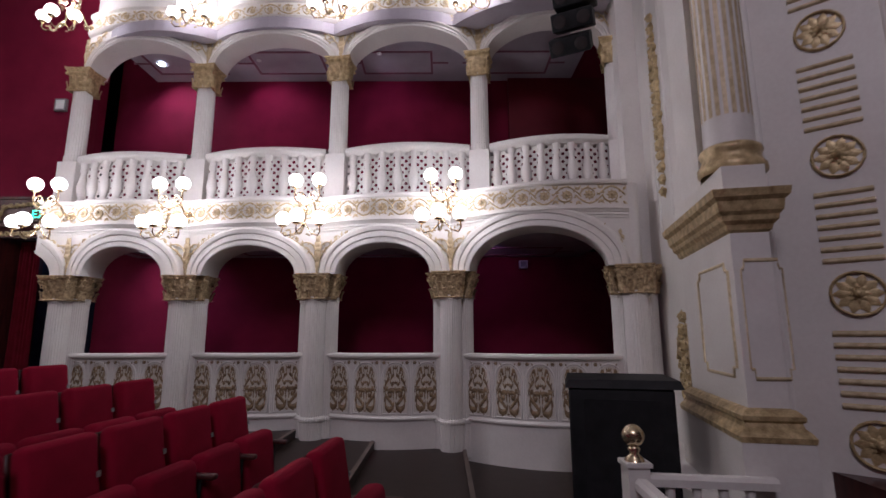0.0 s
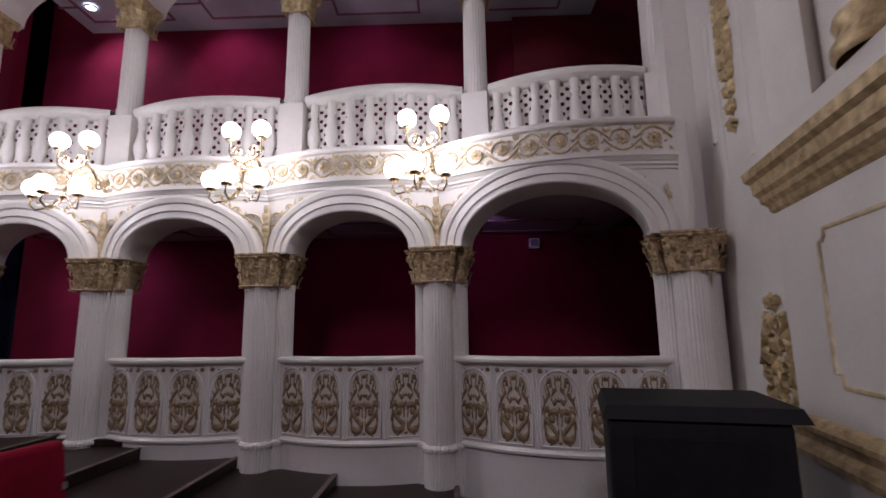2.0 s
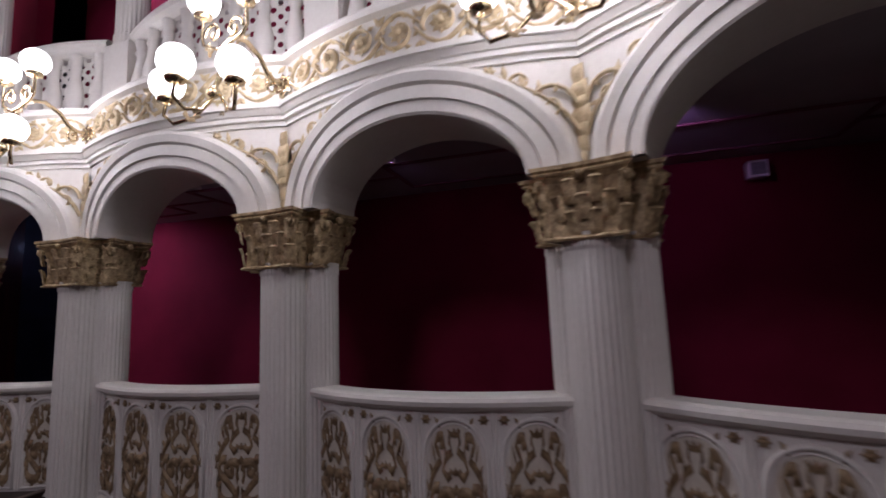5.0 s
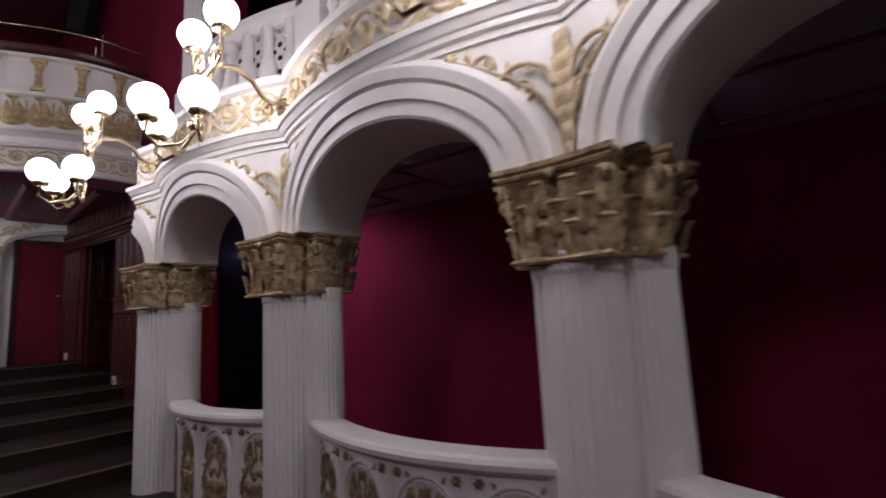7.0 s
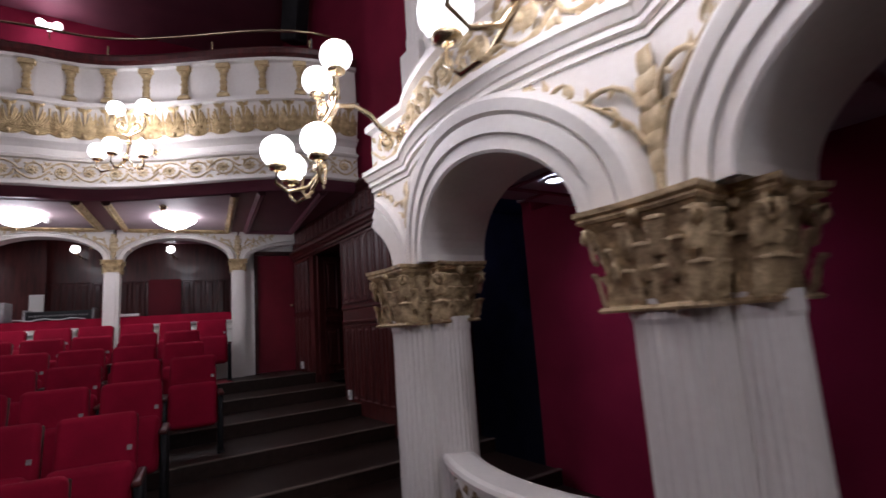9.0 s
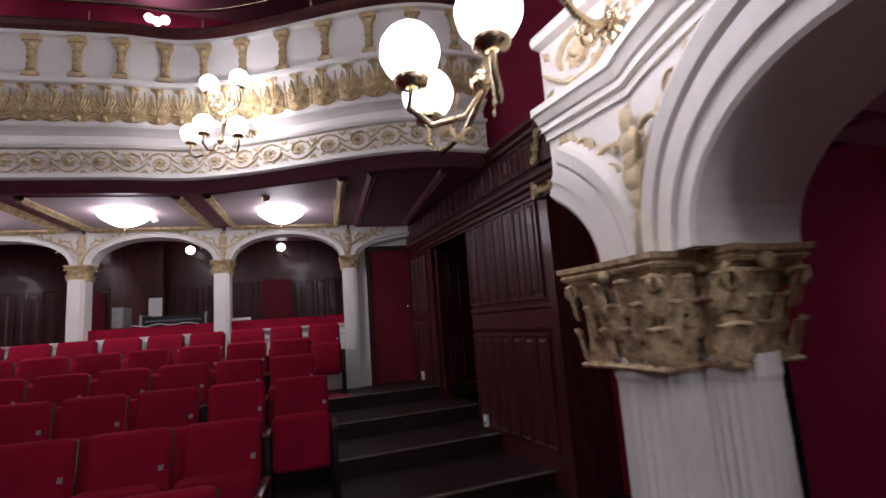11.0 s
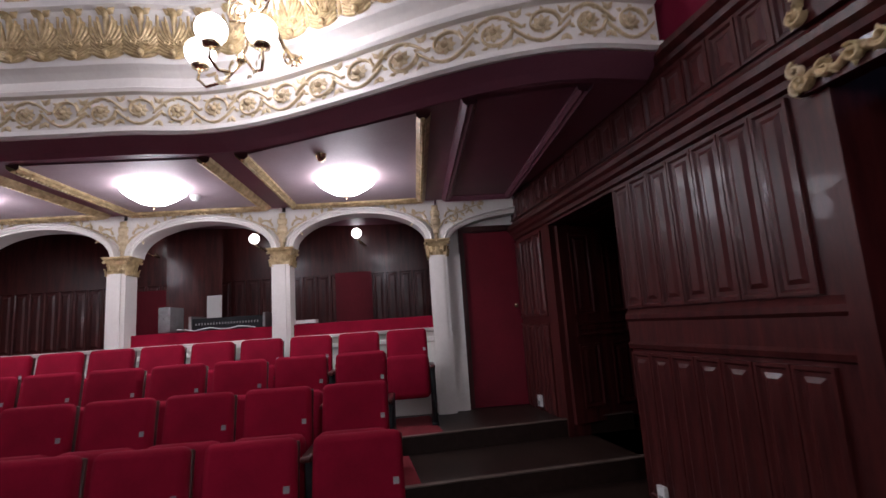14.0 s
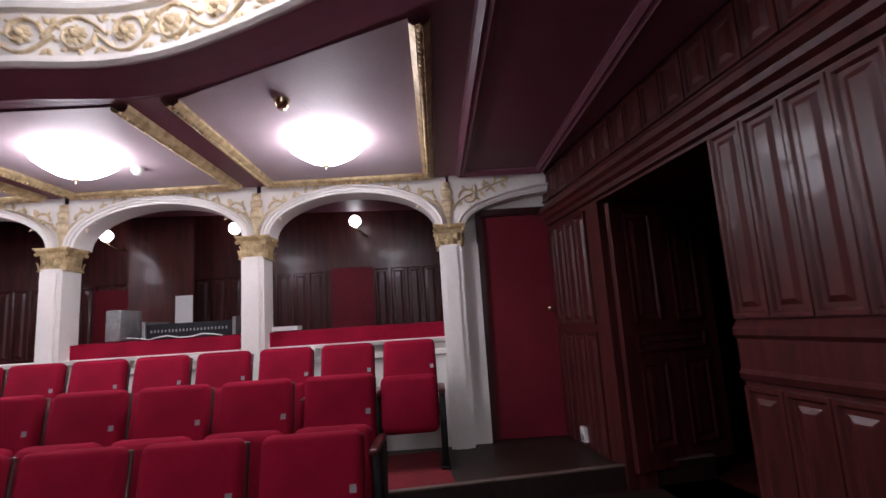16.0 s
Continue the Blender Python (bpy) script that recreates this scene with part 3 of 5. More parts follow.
for a, b, bow in BAYS:
    cx = (a[0] + b[0]) / 2
    cy = 8.75
    for z in (3.085, 6.835):
        for x0, y0, x1, y1 in ((-0.7, -0.4, 0.7, -0.36), (-0.7, 0.36, 0.7, 0.4), (-0.7, -0.36, -0.66, 0.36), (0.66, -0.36, 0.7, 0.36)):
            fr.box(cx + x0, cy + y0, z, cx + x1, cy + y1, z + 0.03)
        fr.box(cx - 1.0, cy - 0.02, z + 0.002, cx - 0.7, cy + 0.02, z + 0.03).box(cx + 0.7, cy - 0.02, z + 0.002, cx + 1.0, cy + 0.02, z + 0.03)
setting("trim", fr, M_MAROON, "brown moulded frames on the box ceiling", "trim")
setting("floor_boxes", Shape().box(-6.6, 7.6, -0.3, 3.4, 9.44, 0.42), M_FLOOR, "dark floor inside the boxes", "floor")

# ---- hall floor ----
fl = thing("floor", "dark polished wood floor in shallow steps", "floor", kind="structure")
edges = [e for e, _ in STEPS] + [-16.0]
for k, (e, top) in enumerate(STEPS):
    part("step", Shape().box(edges[k + 1], -8, -0.4, e, 9.4, top), M_FLOOR, fl)
    part("nosing", Shape().box(e - 0.04, -8, top + 0.001, e + 0.012, 9.4, top + 0.012), M_EDGE, fl)
part("low_floor", Shape().box(0.3, -8, -0.4, 9, 9.4, LOW), M_FLOOR, fl)

# ---- side wall of dark panelling ----
W0, W1 = -13.6, -8.14
side = thing("wall_side", "dark mahogany panelled side wall with cornice", "wall", kind="structure")
DOOR0, DOOR1, DOORTOP = -11.12, -9.83, 3.42
part("backing", Shape().box(DOOR1, SIDE_WALL + 0.02, -0.2, W1, SIDE_WALL + 0.25, 3.47).box(W0, SIDE_WALL + 0.02, -0.2, DOOR0, SIDE_WALL + 0.25, 3.47).box(DOOR0, SIDE_WALL + 0.02, DOORTOP, DOOR1, SIDE_WALL + 0.25, 3.47).box(W0, SIDE_WALL + 0.02, 3.62, -6.6, SIDE_WALL + 0.25, 4.08), M_WOOD, side)
part("red_wall_above", Shape().box(-16, SIDE_WALL + 0.05, 4.08, -6.6, SIDE_WALL + 0.25, 10.5), M_REDWALL, side, "crimson wall above the panelling")


def along_profile(shape, x0, x1, prof):
    shape.grid([[(x, SIDE_WALL + 0.02 - o, z) for o, z in prof] for x in (x0, x1)], smooth=False)
    return shape


part("cornice", along_profile(Shape(), W0, -6.62, [(0, 3.44), (0.03, 3.45), (0.03, 3.49), (0.06, 3.51), (0.07, 3.54), (0.10, 3.56), (0.10, 3.60), (0.06, 3.62), (0.04, 3.65), (0, 3.66)]), M_WOOD, side)
part("top_cornice", along_profile(Shape(), W0, -6.62, [(0, 4.00), (0.03, 4.02), (0.04, 4.05), (0.08, 4.08), (0.08, 4.12), (0, 4.13)]), M_WOOD, side)
part("mid_rail", along_profile(Shape(), DOOR1, W1, [(0, 2.20), (0.02, 2.21), (0.03, 2.24), (0.012, 2.26), (0.012, 2.40), (0.03, 2.42), (0.03, 2.45), (0.015, 2.47), (0, 2.49)]), M_WOOD, side)


def panel_mesh(w, h, d=0.022):
    sh = Shape()
    o = [(-w / 2, 0), (w / 2, 0), (w / 2, h), (-w / 2, h)]
    rows = []
    for ins, dep in ((0, 0.0), (0.0, d), (0.018, d), (0.03, d * 0.35), (0.05, d * 0.35), (0.075, d * 0.95)):
        rows.append([(x + (ins if x < 0 else -ins), -dep, z + (ins if z < h / 2 else -ins)) for x, z in o])
    sh.grid(rows, True, False)
    k = len(sh.v) - 4
    sh.f.append((k, k + 1, k + 2, k + 3))
    sh.smooth.append(False)
    return sh.mesh("wood_panel")


pw = 0.215
pm_hi, pm_lo, pm_top = panel_mesh(pw, 0.92), panel_mesh(pw, 1.0), panel_mesh(0.20, 0.29)
x = DOOR1 + 0.12
while x < W1 - 0.1:
    p = part("wood_panel", pm_hi, M_WOOD, side)
    p.location = (x, SIDE_WALL + 0.02, 2.50)
    p = part("wood_panel", pm_lo, M_WOOD, side)
    p.location = (x, SIDE_WALL + 0.02, 1.18)
    x += pw + 0.008
x = W0 + 0.2
while x < -6.8:
    p = part("wood_panel", pm_top, M_WOOD, side)
    p.location = (x, SIDE_WALL + 0.02, 3.69)
    x += 0.21
x = W0 + 0.15
while x < DOOR0 - 0.1:
    for m_, z in ((pm_hi, 2.48), (pm_lo, 1.42)):
        p = part("wood_panel", m_, M_WOOD, side)
        p.location = (x, SIDE_WALL + 0.02, z)
    x += pw + 0.008
# end of the panelling at the exit passage
part("end_post", Shape().box(W1, SIDE_WALL - 0.02, 0.3, W1 + 0.10, SIDE_WALL + 1.0, 3.46), M_WOOD, side)

# two open door leaves, swung into the passage
def door_leaf(hinge, turn, width):
    leaf = thing("panelled_door", "open dark mahogany panelled door leaf swung into the passage", "door", "leaves of the side door", place=hinge)
    leaf.rotation_euler = (0, 0, radians(turn))
    part("slab", Shape().box(0, -0.025, 0.0, width, 0.02, 1.98), M_WOOD, leaf)
    for px, pz, w, h in ((0.26, 0.14, 0.27, 0.62), (0.70, 0.14, 0.27, 0.62), (0.48, 0.84, 0.72, 0.14), (0.26, 1.06, 0.27, 0.84), (0.70, 1.06, 0.27, 0.84)):
        q = part("door_panel", panel_mesh(w * width, h, 0.02), M_WOOD, leaf)
        q.location = (px * width, -0.027, pz)
    return leaf


door_leaf((DOOR0 + 0.03, SIDE_WALL + 0.08, 1.42), 103, 0.95)
door_leaf((DOOR1 - 0.03, SIDE_WALL + 0.08, 1.16), 82, 0.62).scale = (1, 1, 1.12)
setting("wall_passage", Shape().box(DOOR0 - 1.3, 10.4, 0.8, DOOR1 + 0.3, 10.5, 3.6).box(DOOR0 - 1.1, SIDE_WALL + 0.26, 0.8, DOOR0 - 1.02, 10.4, 3.6).box(DOOR1 + 0.02, SIDE_WALL + 0.26, 0.8, DOOR1 + 0.1, 10.4, 3.6).box(DOOR0 - 1.1, SIDE_WALL + 0.26, DOORTOP, DOOR1 + 0.1, 10.4, 3.5).box(DOOR0 - 1.1, SIDE_WALL + 0.26, 1.1, DOOR1 + 0.1, 10.4, 1.3), M_WOOD, "dark passage behind the open door", "wall")
for ox, oz in ((-9.62, 1.24), (-11.72, 1.57)):
    out = thing("step_light", "small white plastic step light on the panelling", "wall light", "step lights", place=(ox, SIDE_WALL - 0.004, oz))
    part("cover", Shape().box(-0.04, -0.03, -0.06, 0.04, 0.0, 0.06), M_PLASTIC, out)
    part("lens", Shape().box(-0.025, -0.034, -0.045, 0.025, -0.030, 0.0), M_GREY, out)

# exit passage: sign box, curtain, shutters
sign = thing("exit_sign_box", "dark wooden sign box with gilt frame and green lettering", "sign")
part("case", Shape().box(-8.10, SIDE_WALL - 0.05, 3.66, -6.75, SIDE_WALL + 0.01, 4.06), M_WOOD, sign)
part("lintel_board", Shape().box(-8.14, SIDE_WALL - 0.06, 3.36, -6.75, SIDE_WALL + 0.04, 3.455), M_WOOD, sign)
on_sign = lambda a, b, o: Vector((a, SIDE_WALL - 0.062 - o, b))
for nm, (a0, b0), (a1, b1) in (("lower_frame", (-8.10, 3.41), (-6.8, 3.45)), ("side_frame", (-8.08, 3.70), (-8.0, 3.92)), ("top_frame", (-7.98, 3.92), (-6.8, 4.04))):
    o = Shape()
    L = math.hypot(a1 - a0, b1 - b0)
    o.ridge([(a0 + (a1 - a0) * q / 24, b0 + (b1 - b0) * q / 24 + 0.022 * math.sin(q * 1.9)) for q in range(25)], 0.035, 0.03, on_sign)
    for k in range(int(L / 0.11) + 1):
        q = k * 0.11 / L
        ca, cb = a0 + (a1 - a0) * q, b0 + (b1 - b0) * q
        o.spiral(ca, cb, 0.042, k, 1.2, 0.022, 0.04, on_sign, 1 if k % 2 else -1, 14)
        for e in range(3):
            o.leaf(ca, cb, k * 1.3 + e * 2.1, 0.06, 0.026, 0.04, on_sign)
    part(nm, o, M_GOLD, sign, "carved gilt frame")
end = Shape()
for zz, hand in ((3.47, 1), (3.40, -1)):
    end.spiral(-8.12, zz, 0.042, hand * 1.57, 1.3, 0.024, 0.03, on_sign, hand, 16)
part("scroll_end", end, M_PALEGOLD, sign, "gilt scroll bracket")
fc = bpy.data.curves.new("letters", "FONT")
fc.body, fc.size, fc.extrude, fc.space_character = "EXIT", 0.21, 0.004, 1.1
fo = new("letters", fc)
fo.data.materials.append(M_EXIT)
fo.parent = sign
fo.matrix_local = pose(-7.50, SIDE_WALL - 0.056, 3.72, 90, 0, 0)
fo["label"] = "green glowing exit letters"
cur = thing("door_curtain", "red velvet curtain drawn aside at the exit passage", "curtain")
rows = []
for z, squeeze in ((3.36, 0.9), (2.9, 0.95), (2.0, 1.0), (1.2, 1.0), (0.75, 1.05)):
    rows.append([(-8.05 + 0.42 * q / 60 * squeeze, 9.12 + 0.06 * math.sin(q * 0.63) + 0.015 * math.sin(q * 1.7 + z), z) for q in range(61)])
part("cloth", Shape().grid(rows), M_CURTAIN, cur)
part("rod", Shape().tube([(-8.15, 9.12, 3.38), (-6.75, 9.12, 3.38)], 0.015), M_BRASS, cur)
setting("wall_exit_passage", Shape().box(-9.6, 11.0, 0, -6.0, 11.15, 4.2).box(-8.4, SIDE_WALL + 0.98, 0, -8.25, 11.0, 4.2).box(-8.3, SIDE_WALL + 0.26, 3.6, -6.6, 11.0, 3.75), M_BLUE, "dark blue passage wall", "wall")
shut = thing("louvred_shutter", "dark blue louvred shutter door in the passage", "shutter", place=(-7.4, 10.95, 0.6))
for bx in ((-0.5, 0, -0.42, 2.5), (0.42, 0, 0.5, 2.5), (-0.42, 0, 0.42, 0.12), (-0.42, 1.2, 0.42, 1.3), (-0.42, 2.4, 0.42, 2.5)):
    part("frame", Shape().box(bx[0], -0.05, bx[1], bx[2], 0, bx[3]), M_BLUE, shut)
sl = Shape().add([(-0.42, -0.05, 0), (0.42, -0.05, 0), (0.42, 0, 0.05), (-0.42, 0, 0.05), (-0.42, -0.04, -0.01), (0.42, -0.04, -0.01)], [(0, 1, 2, 3), (0, 4, 5, 1)]).mesh("slat")
for k in range(38):
    z = 0.14 + k * 0.06 + (0.05 if k > 17 else 0)
    if z < 2.38:
        q = part("slat", sl, M_BLUE, shut)
        q.location = (0, 0, z)
point_lamp("passage_light", (-6.9, 10.4, 3.2), 2.5, (0.45, 0.55, 1.0), 0.1)

# ---- rear wall of arches ----
RB = Vector((-12.22, 7.69, 0))
RD = Vector((-0.13, -0.9915, 0)).normalized()
RN = Vector((0.9915, -0.13, 0)).normalized()
BAYW = 1.85


def rear(s, z, out=0.0):
    p = RB + RD * s + RN * out
    return Vector((p.x, p.y, z))


CEIL = 4.0
R_SPRING, R_TOP = 3.49, CEIL
rw = thing("wall_rear", "white arcaded rear wall with gilt ornament", "wall", kind="structure")
LEDGE = 2.44
for k in range(-1, 5):
    s0 = k * BAYW
    at = lambda s, z, o=0.0, s0=s0: rear(s0 + s, z, o)
    L = BAYW
    w_ = arch_wall(at, L, L / 2 - 0.13, 0.38, R_SPRING, R_TOP, 0.22)
    if k == -1:
        at = lambda s, z, o=0.0: rear(-1.35 + s, z, o)
        w_ = arch_wall(at, 1.35, 1.2, 0.30, R_SPRING, R_TOP, 0.22, c=-0.02)
        L = 1.35
    part("arch_wall", w_, M_WHITE, rw)
    av = archivolt(at, L, (L / 2 - 0.13), 0.38, R_SPRING, 0.09, STEPPED) if k >= 0 else archivolt(at, L, 1.2, 0.30, R_SPRING, 0.09, STEPPED, c=-0.02)
    part("archivolt", av, M_WHITE, rw)
    if k >= 0:
        sp = Shape()
        both = lambda s, z, o=0.0, s0=s0: rear(s0 + s, z, o)
        spandrel(sp, both, 0, R_SPRING + 0.02, R_TOP - 0.06, 0.58, 0.018, 0.012)
        part("spandrel_ornament", sp, M_PALEGOLD, rw, "gilt spandrel figure with scrolls")
        c0 = rear(s0, 0, 0)
        pil = thing("rear_pillar", "white rear pillar with gilt capital", "column", "pillars of the rear arcade")
        ang = math.atan2(RD.y, RD.x)
        pt = pose(c0.x, c0.y, 0, 0, 0, math.degrees(ang))
        sh = Shape()
        ol = [(-0.105, -0.12), (-0.06, -0.12), (-0.06, -0.14), (0.06, -0.14), (0.06, -0.12), (0.105, -0.12), (0.105, 0.12), (-0.105, 0.12)]
        sh.grid([[(x, y, z) for x, y in ol] for z in (1.2, 3.29)], True, False)
        sh.v = [tuple(pt @ Vector((p[0], -p[1], p[2]))) for p in sh.v]
        part("shaft", sh, M_WHITE, pil)
        cp = capital(Shape(), 0, 0, 3.27, R_SPRING, 0.31, 0.30, 0)
        cp.v = [tuple(pt @ Vector(p)) for p in cp.v]
        part("capital", cp, M_GOLD, pil, "gilt leafy capital")
        if k > 0:
            strip = Shape()
            for q in range(7):
                scroll_unit(strip, lambda a_, b_, o, c0=s0: rear(c0 + 0.108 + o, a_, b_ - 2.8), 2.50 + q * 0.095, 2.80, 0.095, 0.10, 0.010, 1 if q % 2 else -1)
            part("side_ornament", strip, M_BROWNGOLD, pil)
lw = Shape()
lw.grid([[rear(s, z, o) for o, z in ((0.02, 1.2), (0.02, LEDGE - 0.16), (0.05, LEDGE - 0.15), (0.05, LEDGE - 0.11), (0.02, LEDGE - 0.10), (0.02, LEDGE - 0.05), (0.08, LEDGE - 0.03), (0.09, LEDGE), (0.0, LEDGE + 0.005), (-0.2, LEDGE + 0.005))] for s in (-0.12, 10.0)], smooth=False)
part("ledge", lw, M_WHITE, rw)
lz = Shape()
lz.grid([[rear(s, z, o) for o, z in ((-0.02, LEDGE), (-0.02, LEDGE + 0.14), (-0.35, LEDGE + 0.15), (-0.35, LEDGE))] for s in (0.05, 2 * BAYW)], smooth=False)
part("red_shelf", lz, M_REDSEAT, rw, "red padded shelf of the control booth")
for k in range(16):
    s = 0.35 + k * 0.5
    br = Shape()
    c = rear(s, 0, 0)
    for dz, o, hw in ((LEDGE - 0.2, 0.05, 0.045), (LEDGE - 0.13, 0.09, 0.055), (LEDGE - 0.07, 0.12, 0.06)):
        vs = [rear(s + e * hw, z, oo) for e in (-1, 1) for oo in (0.0, o) for z in (dz, dz + 0.05)]
        br.add(vs, [(0, 1, 3, 2), (4, 6, 7, 5), (0, 4, 5, 1), (2, 3, 7, 6), (0, 2, 6, 4), (1, 5, 7, 3)])
    part("bracket", br, M_WHITE, rw)
# red door in the last arch
dr = thing("door_1", "closed dark red rear door with brass knob", "door", kind="structure")
dl = Shape()
dl.grid([[rear(s, z, o) for o, z in ((-0.10, 1.47), (-0.06, 1.47), (-0.06, 3.57), (-0.10, 3.57))] for s in (-1.14, -0.33)], True, False)
part("slab", dl, M_REDPAINT, dr)
fm = Shape()
for sa, sb, za, zb in ((-0.33, -0.27, 1.47, 3.64), (-1.34, -1.14, 1.47, 3.64), (-1.14, -0.33, 3.57, 3.64)):
    fm.grid([[rear(s, z, o) for o, z in ((-0.12, za), (-0.02, za), (-0.02, zb), (-0.12, zb))] for s in (sa, sb)], True, False)
    fm.add([rear(s, z, -0.02) for s, z in ((sa, za), (sb, za), (sb, zb), (sa, zb))], [(0, 1, 2, 3)])
part("frame", fm, M_WOOD, dr)
kb = Shape().ball(rear(-0.92, 2.64, -0.03), 0.03, 8)
part("door_handle", kb, M_BRASS, dr, "round brass knob")
setting("wall_rear_door_surround", Shape().grid([[rear(s, z, o) for o, z in ((-0.12, 1.2), (-0.12, 3.98))] for s in (-1.5, -0.1)], smooth=False), M_WHITE, "white wall around the rear door", "wall")
sk = Shape()
sk.grid([[rear(s, z, o) for o, z in ((0.0, 1.2), (0.0, 3.3), (-0.12, 3.3), (-0.12, 1.2))] for s in (-0.27, -0.11)], True, False)
part("door_pilaster", sk, M_WHITE, rw)

# booth behind the arches
bo = Shape()
bo.grid([[rear(s, z, -1.7) for z in (1.0, 4.2)] for s in (-0.4, 11)], smooth=False)
setting("wall_booth_back", bo, M_WOOD, "dark panelled back wall of the booth", "wall")
e_ = Shape()
e_.grid([[rear(-0.12, z, o) for z in (1.0, 4.2)] for o in (-0.2, -1.75)], smooth=False)
setting("wall_booth_side", e_, M_WOOD, "dark panelled side of the booth", "wall")
bp_ = thing("booth_panelling", "dark panelling on the booth wall", "panelling", kind="structure")
for k in range(42):
    for m_, z in ((pm_lo, 1.3), (pm_hi, 2.42)):
        q = part("wood_panel", m_, M_WOOD, bp_)
        p = rear(-0.2 + k * 0.21, z, -1.68)
        q.matrix_basis = pose(p.x, p.y, p.z, 0, 0, math.degrees(math.atan2(RN.y, RN.x)) + 90)
rd = Shape()
rd.grid([[rear(s, z, -1.62) for z in (1.3, 3.35)] for s in (0.95, 1.5)], smooth=False)
rd.grid([[rear(s, z, -1.62) for z in (1.3, 3.25)] for s in (4.0, 4.5)], smooth=False)
setting("door_2", rd, M_REDPAINT, "red doors at the back of the booth", "door")
setting("floor_booth", Shape().box(-16, -6, 1.0, -12.4, 8.6, 1.25), M_FLOOR, "dark floor of the booth", "floor")


def rear_pose(s, z, out):
    p = rear(s, z, out)
    return pose(p.x, p.y, p.z, 0, 0, math.degrees(math.atan2(RN.y, RN.x)) + 90)


mix = thing("mixing_desk", "black sound mixing desk with faders on the booth shelf", "mixing desk")
mix.matrix_basis = rear_pose(2.55, LEDGE + 0.15, -0.28)
part("body", Shape().add([(-0.42, -0.15, 0), (0.42, -0.15, 0), (0.42, 0.25, 0), (-0.42, 0.25, 0), (-0.42, -0.15, 0.14), (0.42, -0.15, 0.14), (0.42, 0.25, 0.06), (-0.42, 0.25, 0.06)], [(0, 1, 5, 4), (1, 2, 6, 5), (2, 3, 7, 6), (3, 0, 4, 7), (4, 5, 6, 7)]), M_BLACK, mix)
for sx in (-0.44, 0.42):
    part("end_cheek", Shape().box(sx, -0.17, 0, sx + 0.03, 0.26, 0.17), M_GREY, mix)
fd = Shape().box(-0.006, -0.156, 0.06, 0.006, -0.15, 0.085).mesh("fader")
for k in range(22):
    q = part("socket", fd, M_GREY, mix)
    q.location = (-0.36 + k * 0.034, 0, 0)
pc = thing("computer_tower", "grey computer tower on the booth shelf", "computer")
pc.matrix_basis = rear_pose(3.28, LEDGE + 0.15, -0.3)
part("case", soft_box(0.14, 0.35, 0.30, 0.01), M_GREY, pc)
for z in (0.24, 0.29):
    part("drive_bay", Shape().box(-0.05, -0.182, z - 0.02, 0.05, -0.176, z + 0.01), M_GREY, pc)
for sx in (-0.035, 0.03):
    part("vent", Shape().lathe([(0.03, 0.0), (0.03, 0.004)], n=12), M_BLACK, pc).matrix_basis = pose(sx, -0.178, 0.17, 90, 0, 0)
cab = thing("power_cable", "thin pale cable draped over the shelf", "cable")
part("lead", Shape().tube([rear(2.2 + 0.1 * k, LEDGE + 0.158 + 0.03 * math.sin(k * 0.9) ** 2 - 0.01, -0.05 - 0.03 * math.sin(k)) for k in range(10)], 0.006, 5), M_PLASTIC, cab)
for s, z in ((2.95, 2.75),):
    nb_ = thing("white_notice", "white sheet of paper on the booth wall", "notice")
    part("sheet", Shape().grid([[rear(a, b, -1.0) for b in (z, z + 0.32)] for a in (s, s + 0.2)]).grid([[rear(a, b, -1.0) for b in (z - 0.22, z - 0.03)] for a in (s + 0.02, s + 0.2)]), M_PLASTIC, nb_)
    part("post", Shape().grid([[rear(a, b, -1.02) for b in (1.25, 4.1)] for a in (2.95, 3.7)]), M_WOOD, nb_)
pp = thing("paper_stack", "white papers lying on the red shelf", "papers")
pp.matrix_basis = rear_pose(1.62, LEDGE + 0.152, -0.15)
part("sheets", Shape().box(-0.12, -0.08, 0, 0.12, 0.08, 0.04), M_PLASTIC, pp)
for s in (1.12, 2.62, 4.2):
    gl = thing("booth_wall_lamp", "small brass wall lamp with lit opal globe", "wall lamp", "booth wall lamps")
    c = rear(s, 3.90, -1.35)
    part("globe", Shape().ball(c, 0.075, 12), M_GLOBE, gl)
    part("arm", Shape().tube([rear(s, 3.82, -1.68), rear(s - 0.12, 3.74, -1.55), rear(s - 0.10, 3.74, -1.42), rear(s, 3.82, -1.35)], 0.014), M_BRASS, gl)
    point_lamp("booth_light", rear(s, 3.70, -1.25), 0.5, (1, 0.9, 0.85), 0.06)

# ---- under-balcony ceiling ----


def front_x(y):
    """The balcony front's line in plan."""
    q = min(max((y - 5.3) / 3.0, 0), 1)
    return -10.45 - 0.16 * max(0, 5.0 - y) + 1.43 * (q * q * (3 - 2 * q))


setting_c = Shape()
ys = [-4 + 12.66 * k / 40 for k in range(41)]
setting_c.grid([[(front_x(y) - 0.2, y, CEIL), (-13.6, y, CEIL), (-13.6, y, CEIL + 0.2), (front_x(y) - 0.2, y, CEIL + 0.2)] for y in ys], True, False)
setting("ceiling_rear", setting_c, M_MAROON, "maroon painted ceiling below the balcony", "ceiling")


def front_reach(s):
    """How far a coffer may run from the rear wall before the balcony front."""
    o = 1.5
    for _ in range(4):
        p = rear(s, 0, o)
        o += (front_x(p.y) - 0.24 - p.x) / RN.x
    return o


